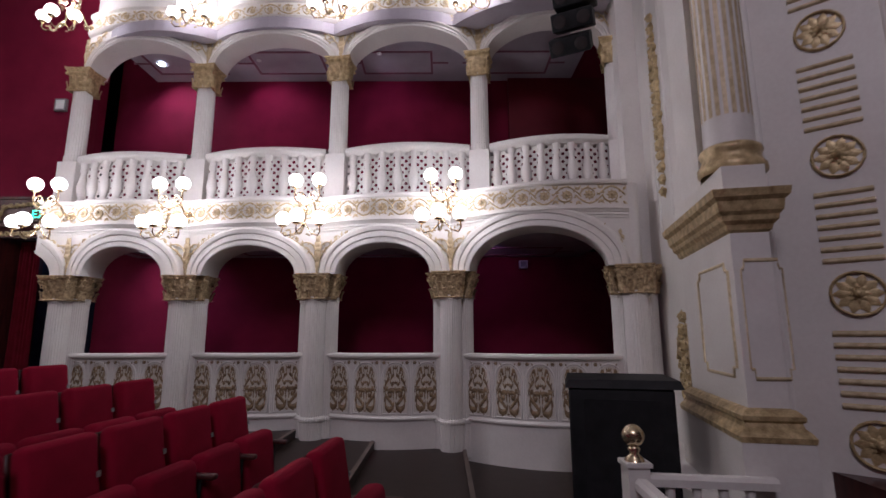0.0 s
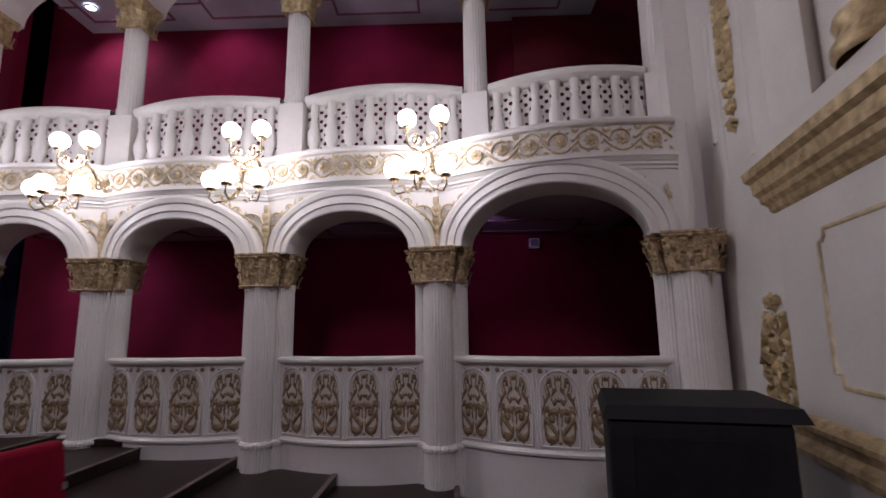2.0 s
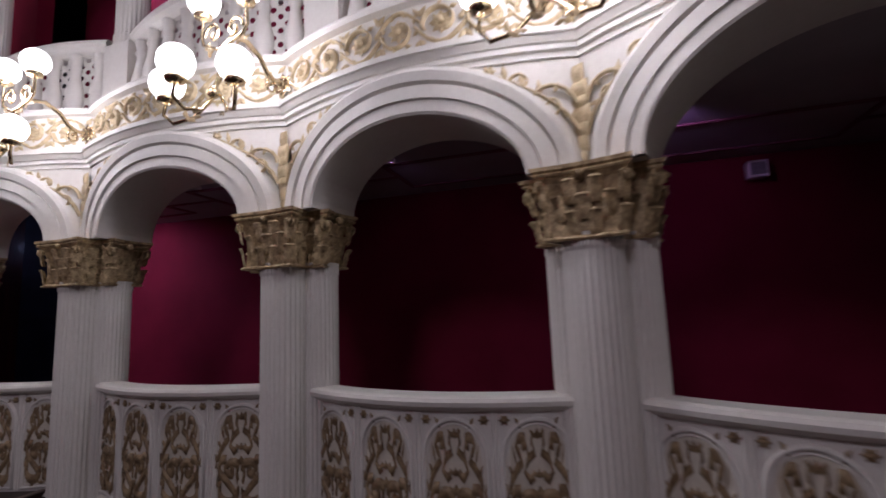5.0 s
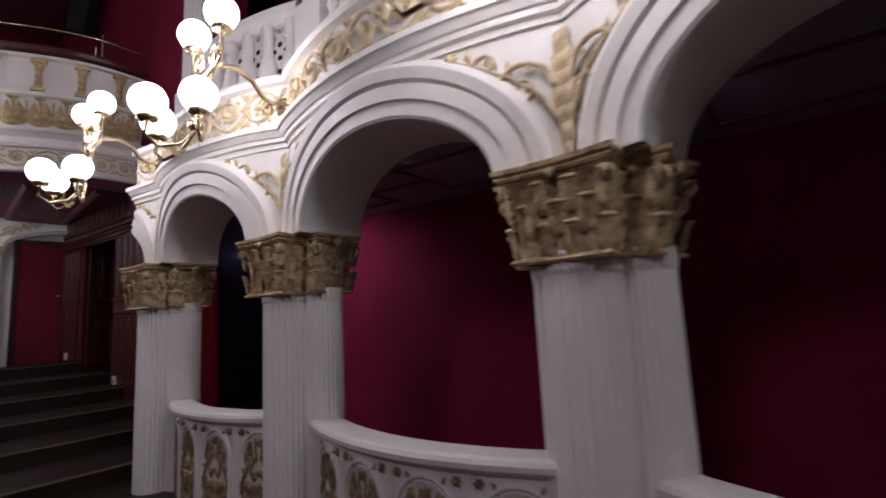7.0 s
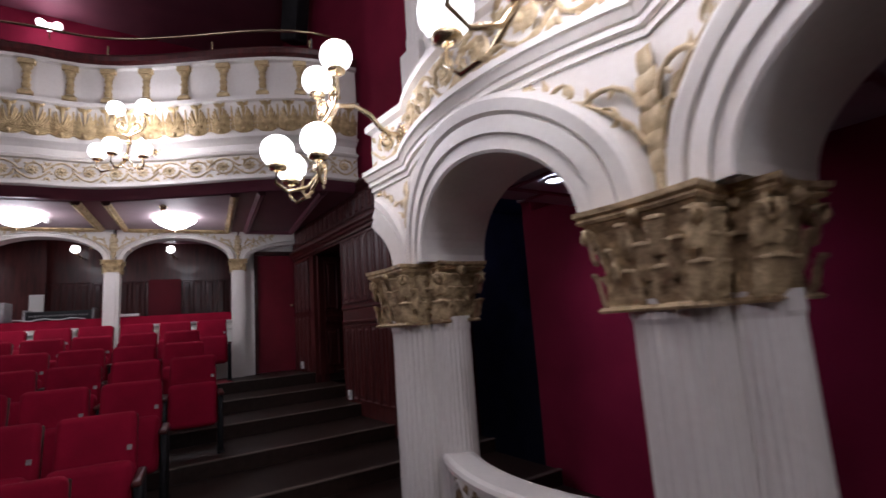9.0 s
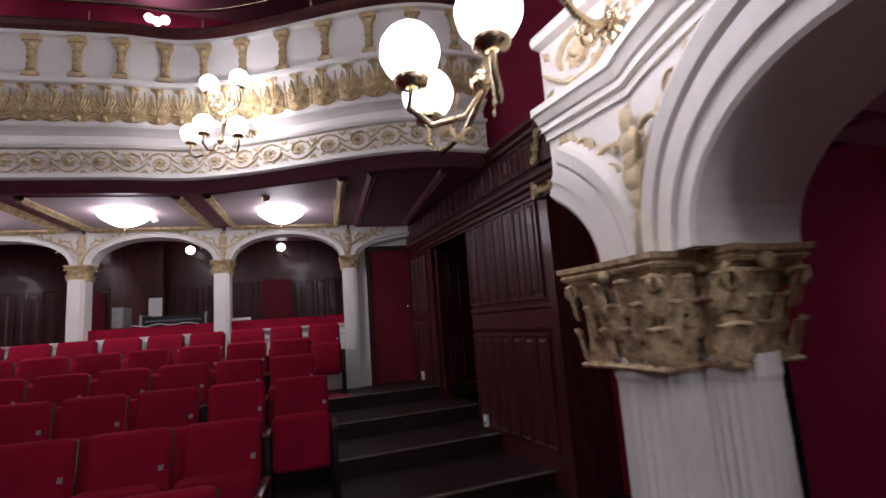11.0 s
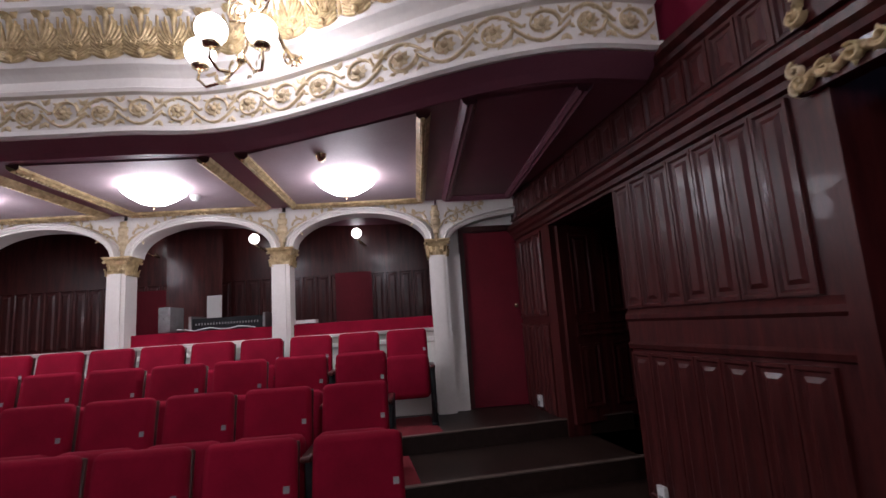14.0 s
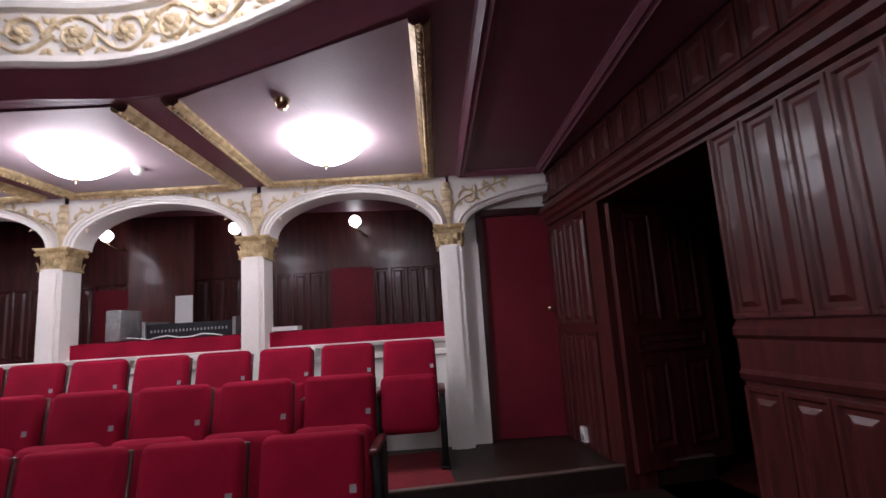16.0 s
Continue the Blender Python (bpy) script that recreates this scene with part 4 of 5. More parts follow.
def coffer(s0, s1, o0, lit=True):
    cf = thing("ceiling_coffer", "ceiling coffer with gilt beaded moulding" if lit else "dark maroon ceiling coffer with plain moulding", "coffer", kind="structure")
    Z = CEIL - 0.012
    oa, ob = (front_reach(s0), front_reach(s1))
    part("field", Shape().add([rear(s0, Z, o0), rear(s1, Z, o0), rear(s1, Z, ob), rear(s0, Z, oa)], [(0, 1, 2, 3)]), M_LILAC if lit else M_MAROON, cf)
    md = Shape()
    prof = [(0.0, -0.002), (0.0, -0.035), (0.03, -0.055), (0.05, -0.045), (0.07, -0.06), (0.10, -0.03), (0.11, 0.0)]
    rows = []
    for a, b, da, db in ((s0, oa, -1, 0), (s0, o0, -1, -1), (s1, o0, 1, -1), (s1, ob, 1, 0)):
        rows.append([rear(a + da * p, CEIL + z, b + db * p) for p, z in prof])
    md.grid(rows, smooth=False)
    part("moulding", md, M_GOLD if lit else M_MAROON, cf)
    if lit:
        bd = Shape()
        for a0, b0, a1, b1, da, db in ((s0, o0, s1, o0, 0, -1), (s1, o0, s1, ob, 1, 0), (s0, oa, s0, o0, -1, 0)):
            L = math.hypot(a1 - a0, b1 - b0)
            for k in range(int(L / 0.045)):
                q = (k + 0.5) * 0.045 / L
                c = rear(a0 + (a1 - a0) * q + da * 0.05, CEIL - 0.05, b0 + (b1 - b0) * q + db * 0.05)
                bd.lathe([(0.001, c.z - 0.022), (0.018, c.z - 0.010), (0.018, c.z + 0.01)], c, 5)
        tagged(part("beading", bd, M_GOLD, cf), kind="stuff")
        lampat = rear((s0 + s1) / 2, CEIL - 0.02, 1.12)
        cl = thing("ceiling_light", "glass dish ceiling light, lit, with brass finial", "ceiling light", "ceiling lights below the balcony")
        part("dish", Shape().lathe([(0.29, CEIL - 0.06), (0.27, CEIL - 0.085), (0.21, CEIL - 0.13), (0.13, CEIL - 0.175), (0.05, CEIL - 0.20), (0.001, CEIL - 0.205)], lampat, 24), M_BULB, cl)
        part("finial", Shape().lathe([(0.012, CEIL - 0.20), (0.025, CEIL - 0.212), (0.012, CEIL - 0.23), (0.001, CEIL - 0.25)], lampat, 10), M_BRASS, cl)
        part("canopy", Shape().lathe([(0.11, CEIL - 0.013), (0.10, CEIL - 0.05), (0.03, CEIL - 0.06), (0.03, CEIL - 0.12), (0.001, CEIL - 0.12)], lampat, 16), M_BRASS, cl)
        point_lamp("coffer_light", (lampat.x, lampat.y, CEIL - 0.38), COFFER_W * 1.1, (1, 0.94, 0.98), 0.16)


for k in range(4):
    coffer(0.22 + k * BAYW, (k + 1) * BAYW - 0.22, 0.18)
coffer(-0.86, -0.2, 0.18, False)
sm = thing("smoke_detector", "white round smoke detector on the coffer ceiling", "smoke detector", "smoke detectors")
part("base", Shape().lathe([(0.05, CEIL - 0.013), (0.05, CEIL - 0.04), (0.03, CEIL - 0.07), (0.001, CEIL - 0.07)], rear(2.55, 0, 0.75), 14), M_PLASTIC, sm)
sm2 = thing("smoke_detector", "dark round sensor on the coffer ceiling", "smoke detector", "smoke detectors")
part("base", Shape().lathe([(0.05, CEIL - 0.013), (0.045, CEIL - 0.04), (0.025, CEIL - 0.075), (0.001, CEIL - 0.075)], rear(1.04, 0, 1.80), 14), M_BRASS, sm2)

# ---- balcony front ----


def bf(s, z, out=0.0):
    """s runs with y from the side wall into the hall."""
    y = 8.64 - s
    z = z + 0.10
    e = 0.01
    dx = (front_x(y + e) - front_x(y - e)) / (2 * e)
    n = Vector((1, -dx, 0)).normalized()
    p = Vector((front_x(y), y, z)) + n * out
    return p


bal = thing("balcony", "white rear balcony front with gilt acanthus and scroll bands", "balcony", kind="structure")
BL = 12.0
part("fascia", band(Shape(), bf, BL, [(0.0, 4.0), (0.03, 4.0), (0.05, 4.02), (0.04, 4.06), (0.0, 4.07), (0.0, 4.34), (0.04, 4.35), (0.05, 4.38), (0.02, 4.40), (-0.02, 4.42), (-0.03, 4.50), (0.02, 4.54), (0.07, 4.57), (0.08, 4.60), (0.03, 4.61), (0.10, 5.02), (0.14, 5.04), (0.14, 5.09), (0.06, 5.10), (0.05, 5.12), (0.05, 5.58), (0.09, 5.60), (0.09, 5.64), (-0.2, 5.64)], 80), M_WHITE, bal)
part("soffit_edge", band(Shape(), bf, BL, [(0.01, 3.998), (-0.10, 3.94), (-0.16, 3.902), (-0.30, 3.902), (-0.30, 4.05)], 60), M_MAROON, bal)
scroll_run(bal, bf, 0.05, BL - 0.05, 4.075, 4.335, 0.28, 0.028, M_PALEGOLD)
part("top_rail", band(Shape(), bf, BL, [(-0.2, 5.642), (0.10, 5.645), (0.13, 5.68), (0.13, 5.74), (0.10, 5.78), (-0.2, 5.79)], 60), M_WOOD, bal, "dark wooden handrail")
part("brass_rail", Shape().tube([bf(BL * k / 60, 6.10, -0.05) for k in range(61)], 0.018), M_BRASS, bal, "thin brass rail")
ac = Shape()
flat = lambda a, b, o: Vector((a, -o, b))
for sd in (-1, 1):
    for k in range(8):
        lean = radians(8 + 9.5 * k)
        reach = 0.125 if k < 5 else 0.125 - 0.022 * (k - 4)
        rise = min(reach * math.tan(lean) + 0.05, 0.40 - 0.05 - 0.016 * k)
        z0_ = 0.03 + 0.016 * k
        pts = [(sd * reach * math.sin(0.5 * math.pi * q / 6), z0_ + rise * (q / 6) ** 1.4 - (0.02 * max(0, q - 4))) for q in range(7)]
        ac.ridge(pts, lambda q: 0.034 * math.sin(math.pi * (0.2 + 0.68 * q)), 0.022, lambda a_, b_, o, k=k: flat(a_, b_, o + 0.012 + 0.007 * k + 0.10 * max(0.0, b_ - 0.25)))
    ac.spiral(sd * 0.05, 0.13, 0.034, math.pi / 2, 1.1, 0.018, 0.03, lambda a_, b_, o: flat(a_, b_, o + 0.05), sd, 12)
rows = []
for q in range(9):
    t = q / 8
    z = 0.02 + 0.42 * t - (0.06 * (t - 0.85) / 0.15 if t > 0.85 else 0)
    w = 0.014 + 0.05 * max(0, t - 0.55)
    o = 0.05 + 0.05 * t + (0.05 * (t - 0.75) / 0.25 if t > 0.75 else 0)
    rows.append([flat(-w, z, o - 0.03), flat(-w * 0.5, z, o), flat(0, z, o - 0.006), flat(w * 0.5, z, o), flat(w, z, o - 0.03)])
ac.grid(rows)
for sd in (-1, 1):
    ac.leaf(sd * 0.01, 0.36, math.pi / 2 - sd * 0.9, 0.09, 0.05, 0.05, lambda a_, b_, o: flat(a_, b_, o + 0.07))
ac.ball((0, -0.05, 0.05), 0.03, 6)
acm = ac.mesh("acanthus_leaf")
tongue = Shape()
tongue.grid([[flat(e * 0.022 * (1 - 0.5 * t), 0.06 + 0.30 * t, 0.02 + 0.05 * t + 0.012 * (1 - abs(e))) for e in (-1, -0.4, 0.4, 1)] for t in (0, 0.3, 0.6, 0.9, 1.0)])
tgm = tongue.mesh("tongue")
colm = Shape().box(-0.075, -0.05, 0, 0.075, 0.02, 0.045).box(-0.055, -0.035, 0.045, 0.055, 0.02, 0.07).box(-0.06, -0.04, 0.36, 0.06, 0.02, 0.40).box(-0.085, -0.06, 0.40, 0.085, 0.02, 0.46)
colm.lathe([(0.045, 0.07), (0.04, 0.15), (0.036, 0.30), (0.06, 0.37)], (0, -0.012), 10)
for zz in (0.12, 0.2, 0.28):
    colm.lathe([(0.045, zz), (0.05, zz + 0.012), (0.045, zz + 0.024)], (0, -0.012), 10)
colmesh = colm.mesh("colonnette")


def bf_pose(s, z, out):
    p, q = bf(s, z, out), bf(s + 0.01, z, out)
    d = q - p
    return pose(p.x, p.y, p.z, 0, 0, math.degrees(math.atan2(d.y, d.x)) + 180)


for k in range(int(BL / 0.245)):
    part("acanthus_leaf", acm, M_GOLD, bal).matrix_basis = bf_pose(0.14 + k * 0.245, 4.61, 0.03)
    part("tongue", tgm, M_GOLD, bal).matrix_basis = bf_pose(0.14 + (k + 0.5) * 0.245, 4.61, 0.03)
for k in range(int(BL / 0.42)):
    part("colonnette", colmesh, M_GOLD, bal).matrix_basis = bf_pose(0.32 + k * 0.42, 5.12, 0.05)
for k in range(10):
    part("rail_post", Shape().lathe([(0.014, 5.79), (0.014, 6.08)], bf(0.6 + k * 1.15, 0, -0.05), 8), M_BRASS, bal)
setting("floor_balcony", Shape().box(-16, -6, 4.33, -11.9, 8.65, 4.5), M_CARPET, "red carpeted floor of the rear balcony", "floor")
setting("wall_upper_rear", Shape().box(-13.8, -8, 4.5, -13.6, 8.85, 10.6), M_REDWALL, "crimson wall behind the rear balcony", "wall")
setting("ceiling_upper", Shape().box(-14, -8, 8.15, -11.2, 8.85, 8.3), M_MAROON, "maroon ceiling over the rear balcony", "ceiling")

# ---- wall sconces ----


def sconce(place, angle, size=1.0, group="globe sconces on the boxes", watts=SCONCE_W):
    """A brass bracket with two upper and three lower opal globes; +y is away from the wall."""
    sc = thing("globe_sconce", "brass scroll sconce with five lit opal globes", "wall lamp", group)
    sc.matrix_basis = Matrix.Translation(place) @ Matrix.Rotation(angle, 4, "Z") @ Matrix.Scale(size, 4)
    part("wall_plate", Shape().rosette(0, 0, 0.09, 0.03, lambda a, b, o: Vector((a, o, b)), 8), M_BRASS, sc)
    arm = Shape().tube([(0, 0.01, 0), (0, 0.10, -0.01), (0, 0.17, 0.02), (0, 0.24, 0.10), (0, 0.36, 0.15), (0, 0.48, 0.12), (0, 0.54, 0.02), (0, 0.56, -0.10), (0, 0.58, -0.22), (0, 0.62, -0.30)], 0.018, 8)
    arm.tube([(0, 0.12 + 0.06 * math.cos(q * 0.6 - 1.6) * (1 - q / 16), -0.06 + 0.07 * math.sin(q * 0.6 + 1.6) * (1 - q / 16)) for q in range(14)], 0.011, 6)
    arm.ball((0, 0.56, -0.10), 0.035, 10).ball((0, 0.62, -0.32), 0.04, 10)
    part("bracket", arm, M_BRASS, sc)
    globes = [(-0.18, 0.55, 0.37), (0.18, 0.55, 0.37), (-0.27, 0.72, -0.25), (0.0, 0.88, -0.25), (0.27, 0.72, -0.25)]
    for k, (x, y, z) in enumerate(globes):
        a = part("arm", Shape().tube([(0, 0.58, -0.02 if k < 2 else -0.30), (x * 0.5, 0.58 + (y - 0.58) * 0.4, 0.02 if k < 2 else -0.46), (x * 0.9, 0.58 + (y - 0.58) * 0.8, 0.06 if k < 2 else -0.50), (x * 1.05, 0.58 + (y - 0.58) * 1.05, 0.12 if k < 2 else -0.45), (x, y, z - 0.11)], 0.012, 6), M_BRASS, sc)
        lf = Shape()
        for q in range(6):
            lf.leaf(x * (0.3 + 0.12 * q), (-0.40 if k > 1 else 0.05) - 0.04 * math.sin(q), 0.6 * q, 0.06, 0.03, 0.01, lambda a_, b_, o, y=y, x=x: Vector((a_, 0.58 + (y - 0.58) * min(1, abs(a_ / x) if x else 0.5) + o, b_ - 0.06)))
        part("leaf_spray", lf, M_BROWNGOLD, sc)
        gal = part("gallery", Shape().lathe([(0.02, z - 0.125), (0.055, z - 0.115), (0.06, z - 0.095), (0.05, z - 0.085)], (x, y), 12), M_BRASS, sc)
        part("globe", Shape().ball((x, y, z), 0.102, 16), M_GLOBE, sc, "lit opal glass globe")
    for sd in (-1, 1):
        ring = Shape()
        ring.tube([(sd * (0.09 + 0.07 * (1 - q / 14) * math.cos(q * 0.55)), 0.55, 0.12 + 0.08 * (1 - q / 16) * math.sin(q * 0.55)) for q in range(14)], 0.011, 6)
        part("scroll", ring, M_BRASS, sc)
    if watts:
        m = sc.matrix_basis
        point_lamp("sconce_light", m @ Vector((0, 0.58, 0.10)), watts, (1, 0.94, 0.97), 0.12)
    return sc


for i in range(4):
    ang = box_angle(i)
    cx, cy = COLS[i]
    n = Vector((math.sin(ang), -math.cos(ang), 0))
    sconce(Vector((cx, cy, 3.50)) + n * 0.21, ang + math.pi)
for i in range(4):
    ang = box_angle(i)
    cx, cy = UCOLS[i]
    n = Vector((math.sin(ang), -math.cos(ang), 0))
    sconce(Vector((cx, cy, 7.25)) + n * 0.02, ang + math.pi, 1.0, "globe sconces on the upper boxes")
for s in (2.36, 6.2):
    p = bf(s, 4.50, -0.025)
    d = bf(s + 0.05, 0) - bf(s - 0.05, 0)
    sconce(p, math.atan2(d.y, d.x), 0.95, "globe sconces on the rear balcony", SCONCE_W * 1.25)
for y in (4.8, 2.0):
    wl = thing("balcony_wall_lamp", "small brass wall lamp with three lit globes", "wall lamp", "wall lamps behind the balcony")
    for dx, dz in ((-0.12, 0), (0, -0.05), (0.12, 0)):
        part("globe", Shape().ball((-13.35, y + dx, 7.85 + dz), 0.075, 10), M_GLOBE, wl)
    part("bracket", Shape().tube([(-13.6, y, 7.70), (-13.45, y, 7.65), (-13.36, y, 7.76)], 0.015), M_BRASS, wl)
    point_lamp("balcony_wall_light", (-13.12, y, 7.68), 16.0, (1, 0.9, 0.88), 0.08)

# downlights in the boxes; past x = -5 unseen ones, added for wall glow
for x, y, z, w, colour in ((-5.38, 8.50, 3.09, BOX_W * 1.05, (0.85, 0.75, 1)), (-3.45, 8.22, 3.09, BOX_W * 0.03, (0.9, 0.5, 1)), (0.72, 7.92, 3.09, BOX_W * 0.35, (0.75, 0.4, 1)), (-1.45, 8.22, 3.09, BOX_W * 0.06, (0.8, 0.4, 1)), (-5.5, 8.75, 6.84, BOX_W * 1.6, (0.85, 0.8, 1)), (-3.55, 8.62, 6.84, BOX_W, (0.9, 0.6, 1)), (-1.2, 8.4, 6.84, BOX_W * 0.5, (0.85, 0.6, 1))):
    dn = thing("downlight", "small recessed downlight in the box ceiling", "downlight", "downlights of the boxes")
    rr = 0.07 if x < -5 else 0.035
    part("ring", Shape().lathe([(rr * 1.3, z - 0.002), (rr * 1.3, z - 0.02), (rr, z - 0.02)], (x, y), 16), M_PLASTIC, dn)
    part("lens", Shape().lathe([(rr, z - 0.012), (0.001, z - 0.012)], (x, y), 16), M_SPOT if x < -5 else M_PLASTIC, dn)
    d = bpy.data.lights.new("box_spot", "SPOT")
    d.energy, d.color, d.spot_size, d.spot_blend, d.shadow_soft_size = w * 4, colour, radians(120), 0.9, 0.05
    so = new("box_spot", d)
    so.matrix_world = look((x, y, z - 0.04), (x + 0.2, 9.4, z - 1.0))

# ---- proscenium side ----
PX, PY0, PY1 = 2.40, 4.05, 5.50
ped = thing("proscenium_pedestal", "white panelled pedestal with gilt mouldings below a fluted column", "pedestal", kind="structure")


def ring_profile(shape, prof, x0, y0, x1, y1):
    """Mouldings of (out, z) run round a rectangle."""
    rows = []
    for o, z in prof:
        rows.append([(x0 - o, y0 - o, z), (x1 + o, y0 - o, z), (x1 + o, y1 + o, z), (x0 - o, y1 + o, z)])
    return shape.grid(rows, True, False)


X1 = 2.68
part("body", ring_profile(Shape(), [(0.0, 1.05), (0.0, 2.45)], PX, PY0, X1, PY1), M_WHITE, ped)
part("plinth", ring_profile(Shape(), [(0.10, 0.30), (0.10, 0.84), (0, 0.84)], PX, PY0, X1, PY1), M_WHITE, ped)
part("base_moulding", ring_profile(Shape(), [(0.105, 0.84), (0.11, 0.88), (0.09, 0.91), (0.06, 0.94), (0.05, 0.97), (0.07, 0.99), (0.07, 1.02), (0.03, 1.06), (0.0, 1.07)], PX, PY0, X1, PY1), M_GOLD, ped, "gilt base moulding")
part("cornice", ring_profile(Shape(), [(0.0, 2.40), (0.02, 2.42), (0.03, 2.46), (0.06, 2.49), (0.065, 2.53), (0.09, 2.56), (0.10, 2.64), (0.13, 2.67), (0.14, 2.73), (0.0, 2.74)], PX, PY0, X1, PY1), M_GOLD, ped, "gilt cornice moulding")
part("cap_block", ring_profile(Shape(), [(0.02, 2.74), (0.02, 2.95), (-0.2, 2.95)], PX, PY0, X1, PY1), M_WHITE, ped)
for nm, lay in (("side_panel", lambda a, b, o: Vector((PX - o, PY0 + 0.12 + a, b))), ("front_panel", lambda a, b, o: Vector((PX + 0.05 + a * 0.36, PY0 - o, b)))):
    w, z0, z1, k = 0.80, 1.28, 2.18, 0.07
    pts = [(0, z0 + k), (0, z1 - k), (k * 0.6, z1 - k), (k, z1 - k * 0.6), (k, z1), (w - k, z1), (w - k, z1 - k * 0.6), (w - k * 0.6, z1 - k), (w, z1 - k), (w, z0 + k), (w - k, z0 + k), (w - k, z0), (k, z0), (k, z0 + k), (0, z0 + k)]
    part(nm, Shape().ridge(pts, 0.03, 0.014, lay), M_PALEGOLD, ped, "thin gilt panel moulding")
pc_ = thing("proscenium_column", "large white column with gilt flutes and gilt base", "column", kind="structure")
ccx, ccy = 2.58, 4.36
part("base", Shape().lathe([(0.25, 2.955), (0.27, 2.98), (0.27, 3.03), (0.245, 3.06), (0.23, 3.10), (0.235, 3.13), (0.25, 3.16), (0.24, 3.19), (0.215, 3.21), (0.001, 3.21)], (ccx, ccy), 32), M_GOLD, pc_, "gilt column base")
part("shaft", Shape().lathe([(0.205, 3.2), (0.20, 3.42), (0.19, 8.5)], (ccx, ccy), 48), M_WHITE, pc_)
flu = Shape()
for k in range(20):
    a = 2 * math.pi * k / 20
    cs, sn = math.cos(a), math.sin(a)
    flu.grid([[(ccx + (0.201 - 0.01 * q) * cs - sn * e, ccy + (0.201 - 0.01 * q) * sn + cs * e, 3.46 + 5 * q) for e in (-0.018, 0.018)] for q in (0, 1)])
part("flutes", flu, M_PALEGOLD, pc_, "pale gilt flutes")
for ob in (ped, pc_):
    ob.matrix_basis = pose(2.27, 3.80, 0, 0, 0, -12) @ pose(-PX, -PY0, 0)
pw_ = thing("wall_proscenium", "white proscenium side wall with gilt drop ornament", "wall", kind="structure")
sideat, sl_ = bay_map((2.98, 6.75), (2.66, 5.15), 0.0)
part("side_wall", Shape().grid([[sideat(s, z, o) for o, z in ((0, 0.0), (0, 8.6), (-0.5, 8.6))] for s in (-0.5, sl_)], smooth=False), M_WHITE, pw_)
part("end_wall", Shape().box(2.74, 6.98, 2.5, 3.4, 7.45, 8.6), M_WHITE, pw_)
part("column_backing", Shape().box(2.72, 4.32, 2.9, 3.2, 4.80, 8.6).box(2.64, 4.82, 2.9, 3.2, 5.25, 8.6), M_WHITE, pw_)
# thin black box drawn for the shade in the narrow gap
part("gap_shade_strip", Shape().box(2.98, 6.62, 0.3, 3.02, 6.74, 2.7), M_BLACK, pw_)
tow = lambda a, b, o: sideat(a, b, o + 0.002)
for s_, z0, z1, nm in ((0.80, 3.3, 5.9, "long_drop"), (1.16, 0.72, 1.88, "short_drop")):
    o = Shape()
    n = int((z1 - z0) / 0.16)
    for k in range(n):
        z = z0 + (k + 0.5) * (z1 - z0) / n
        wq = 0.05 + 0.09 * math.sin(math.pi * (k + 0.6) / (n + 0.2)) * (2.9 * (1 - 0.75 * (k + 0.5) / n) + 0.4 if nm == "short_drop" else 1)
        for sd in (-1, 1):
            o.spiral(s_ + sd * wq * 0.6, z, wq * 0.6, 1.0 * k, 1.1, 0.035, 0.05, tow, sd, 12)
            o.leaf(s_ + sd * wq * 0.4, z, 1.57 - sd * 0.8, wq * 1.1, wq * 0.7, 0.07, tow)
        o.leaf(s_, z - 0.08, 1.57, 0.17, 0.09, 0.09, tow)
    part(nm, o, M_GOLD, pw_, "carved gilt drop ornament")
part("vertical_moulding", Shape().ridge([(0.52, 2.9), (0.52, 8.4)], 0.04, 0.02, tow).ridge([(1.12, 3.0), (1.12, 8.4)], 0.05, 0.02, tow), M_WHITE, pw_)
part("corner_strip", Shape().ridge([(0.30, 3.4), (0.30, 4.8)], 0.10, 0.03, tow), M_WHITE, pw_)
SP0 = Vector((2.79, 4.19, 0))
SPD = Vector((0.78, -0.63, 0)).normalized()
SPN = Vector((-0.63, -0.78, 0)).normalized()


def splay(a, b, o=0.0):
    p = SP0 + SPD * a + SPN * (o + 0.12 * (a / 2.5) ** 2)
    return Vector((p.x, p.y, b))


part("splayed_wall", Shape().grid([[splay(2.6 * k / 12, z) for z in (0.0, 8.6)] for k in range(13)]), M_WHITE, pw_)
part("splay_edge", Shape().ridge([(0.06, 0.6), (0.06, 8.5)], 0.06, 0.02, splay).ridge([(1.0, 0.6), (1.0, 8.5)], 0.05, 0.02, splay), M_WHITE, pw_)
z = 0.62
for k in range(6):
    o = Shape().rosette(0.58, z + 0.17, 0.165, 0.03, splay, 10)
    o.rosette(0.58, z + 0.17, 0.09, 0.05, splay, 8)
    o.ridge([(0.58 + 0.17 * math.cos(2 * math.pi * q / 20), z + 0.17 + 0.17 * math.sin(2 * math.pi * q / 20)) for q in range(21)], 0.025, 0.03, splay)
    part("rosette", o, M_GOLD, pw_, "round gilt rosette")
    for q in range(7):
        zz = z + 0.44 + q * 0.092
        part("gilt_bar", Shape().ridge([(0.39, zz), (0.41, zz), (0.75, zz), (0.77, zz)], 0.045, 0.022, splay), M_PALEGOLD, pw_)
    z += 1.13
setting("stage", Shape().box(3.0, 2.0, 0.0, 9.0, 8.5, 0.56).box(2.9, 1.9, 0.56, 9.0, 3.35, 0.60), M_WOOD, "dark wooden stage edge", "stage")
setting("wall_pit", Shape().box(2.05, 3.7, -0.15, 3.0, 6.5, 0.32), M_WHITE, "white plinth below the pedestal", "wall")

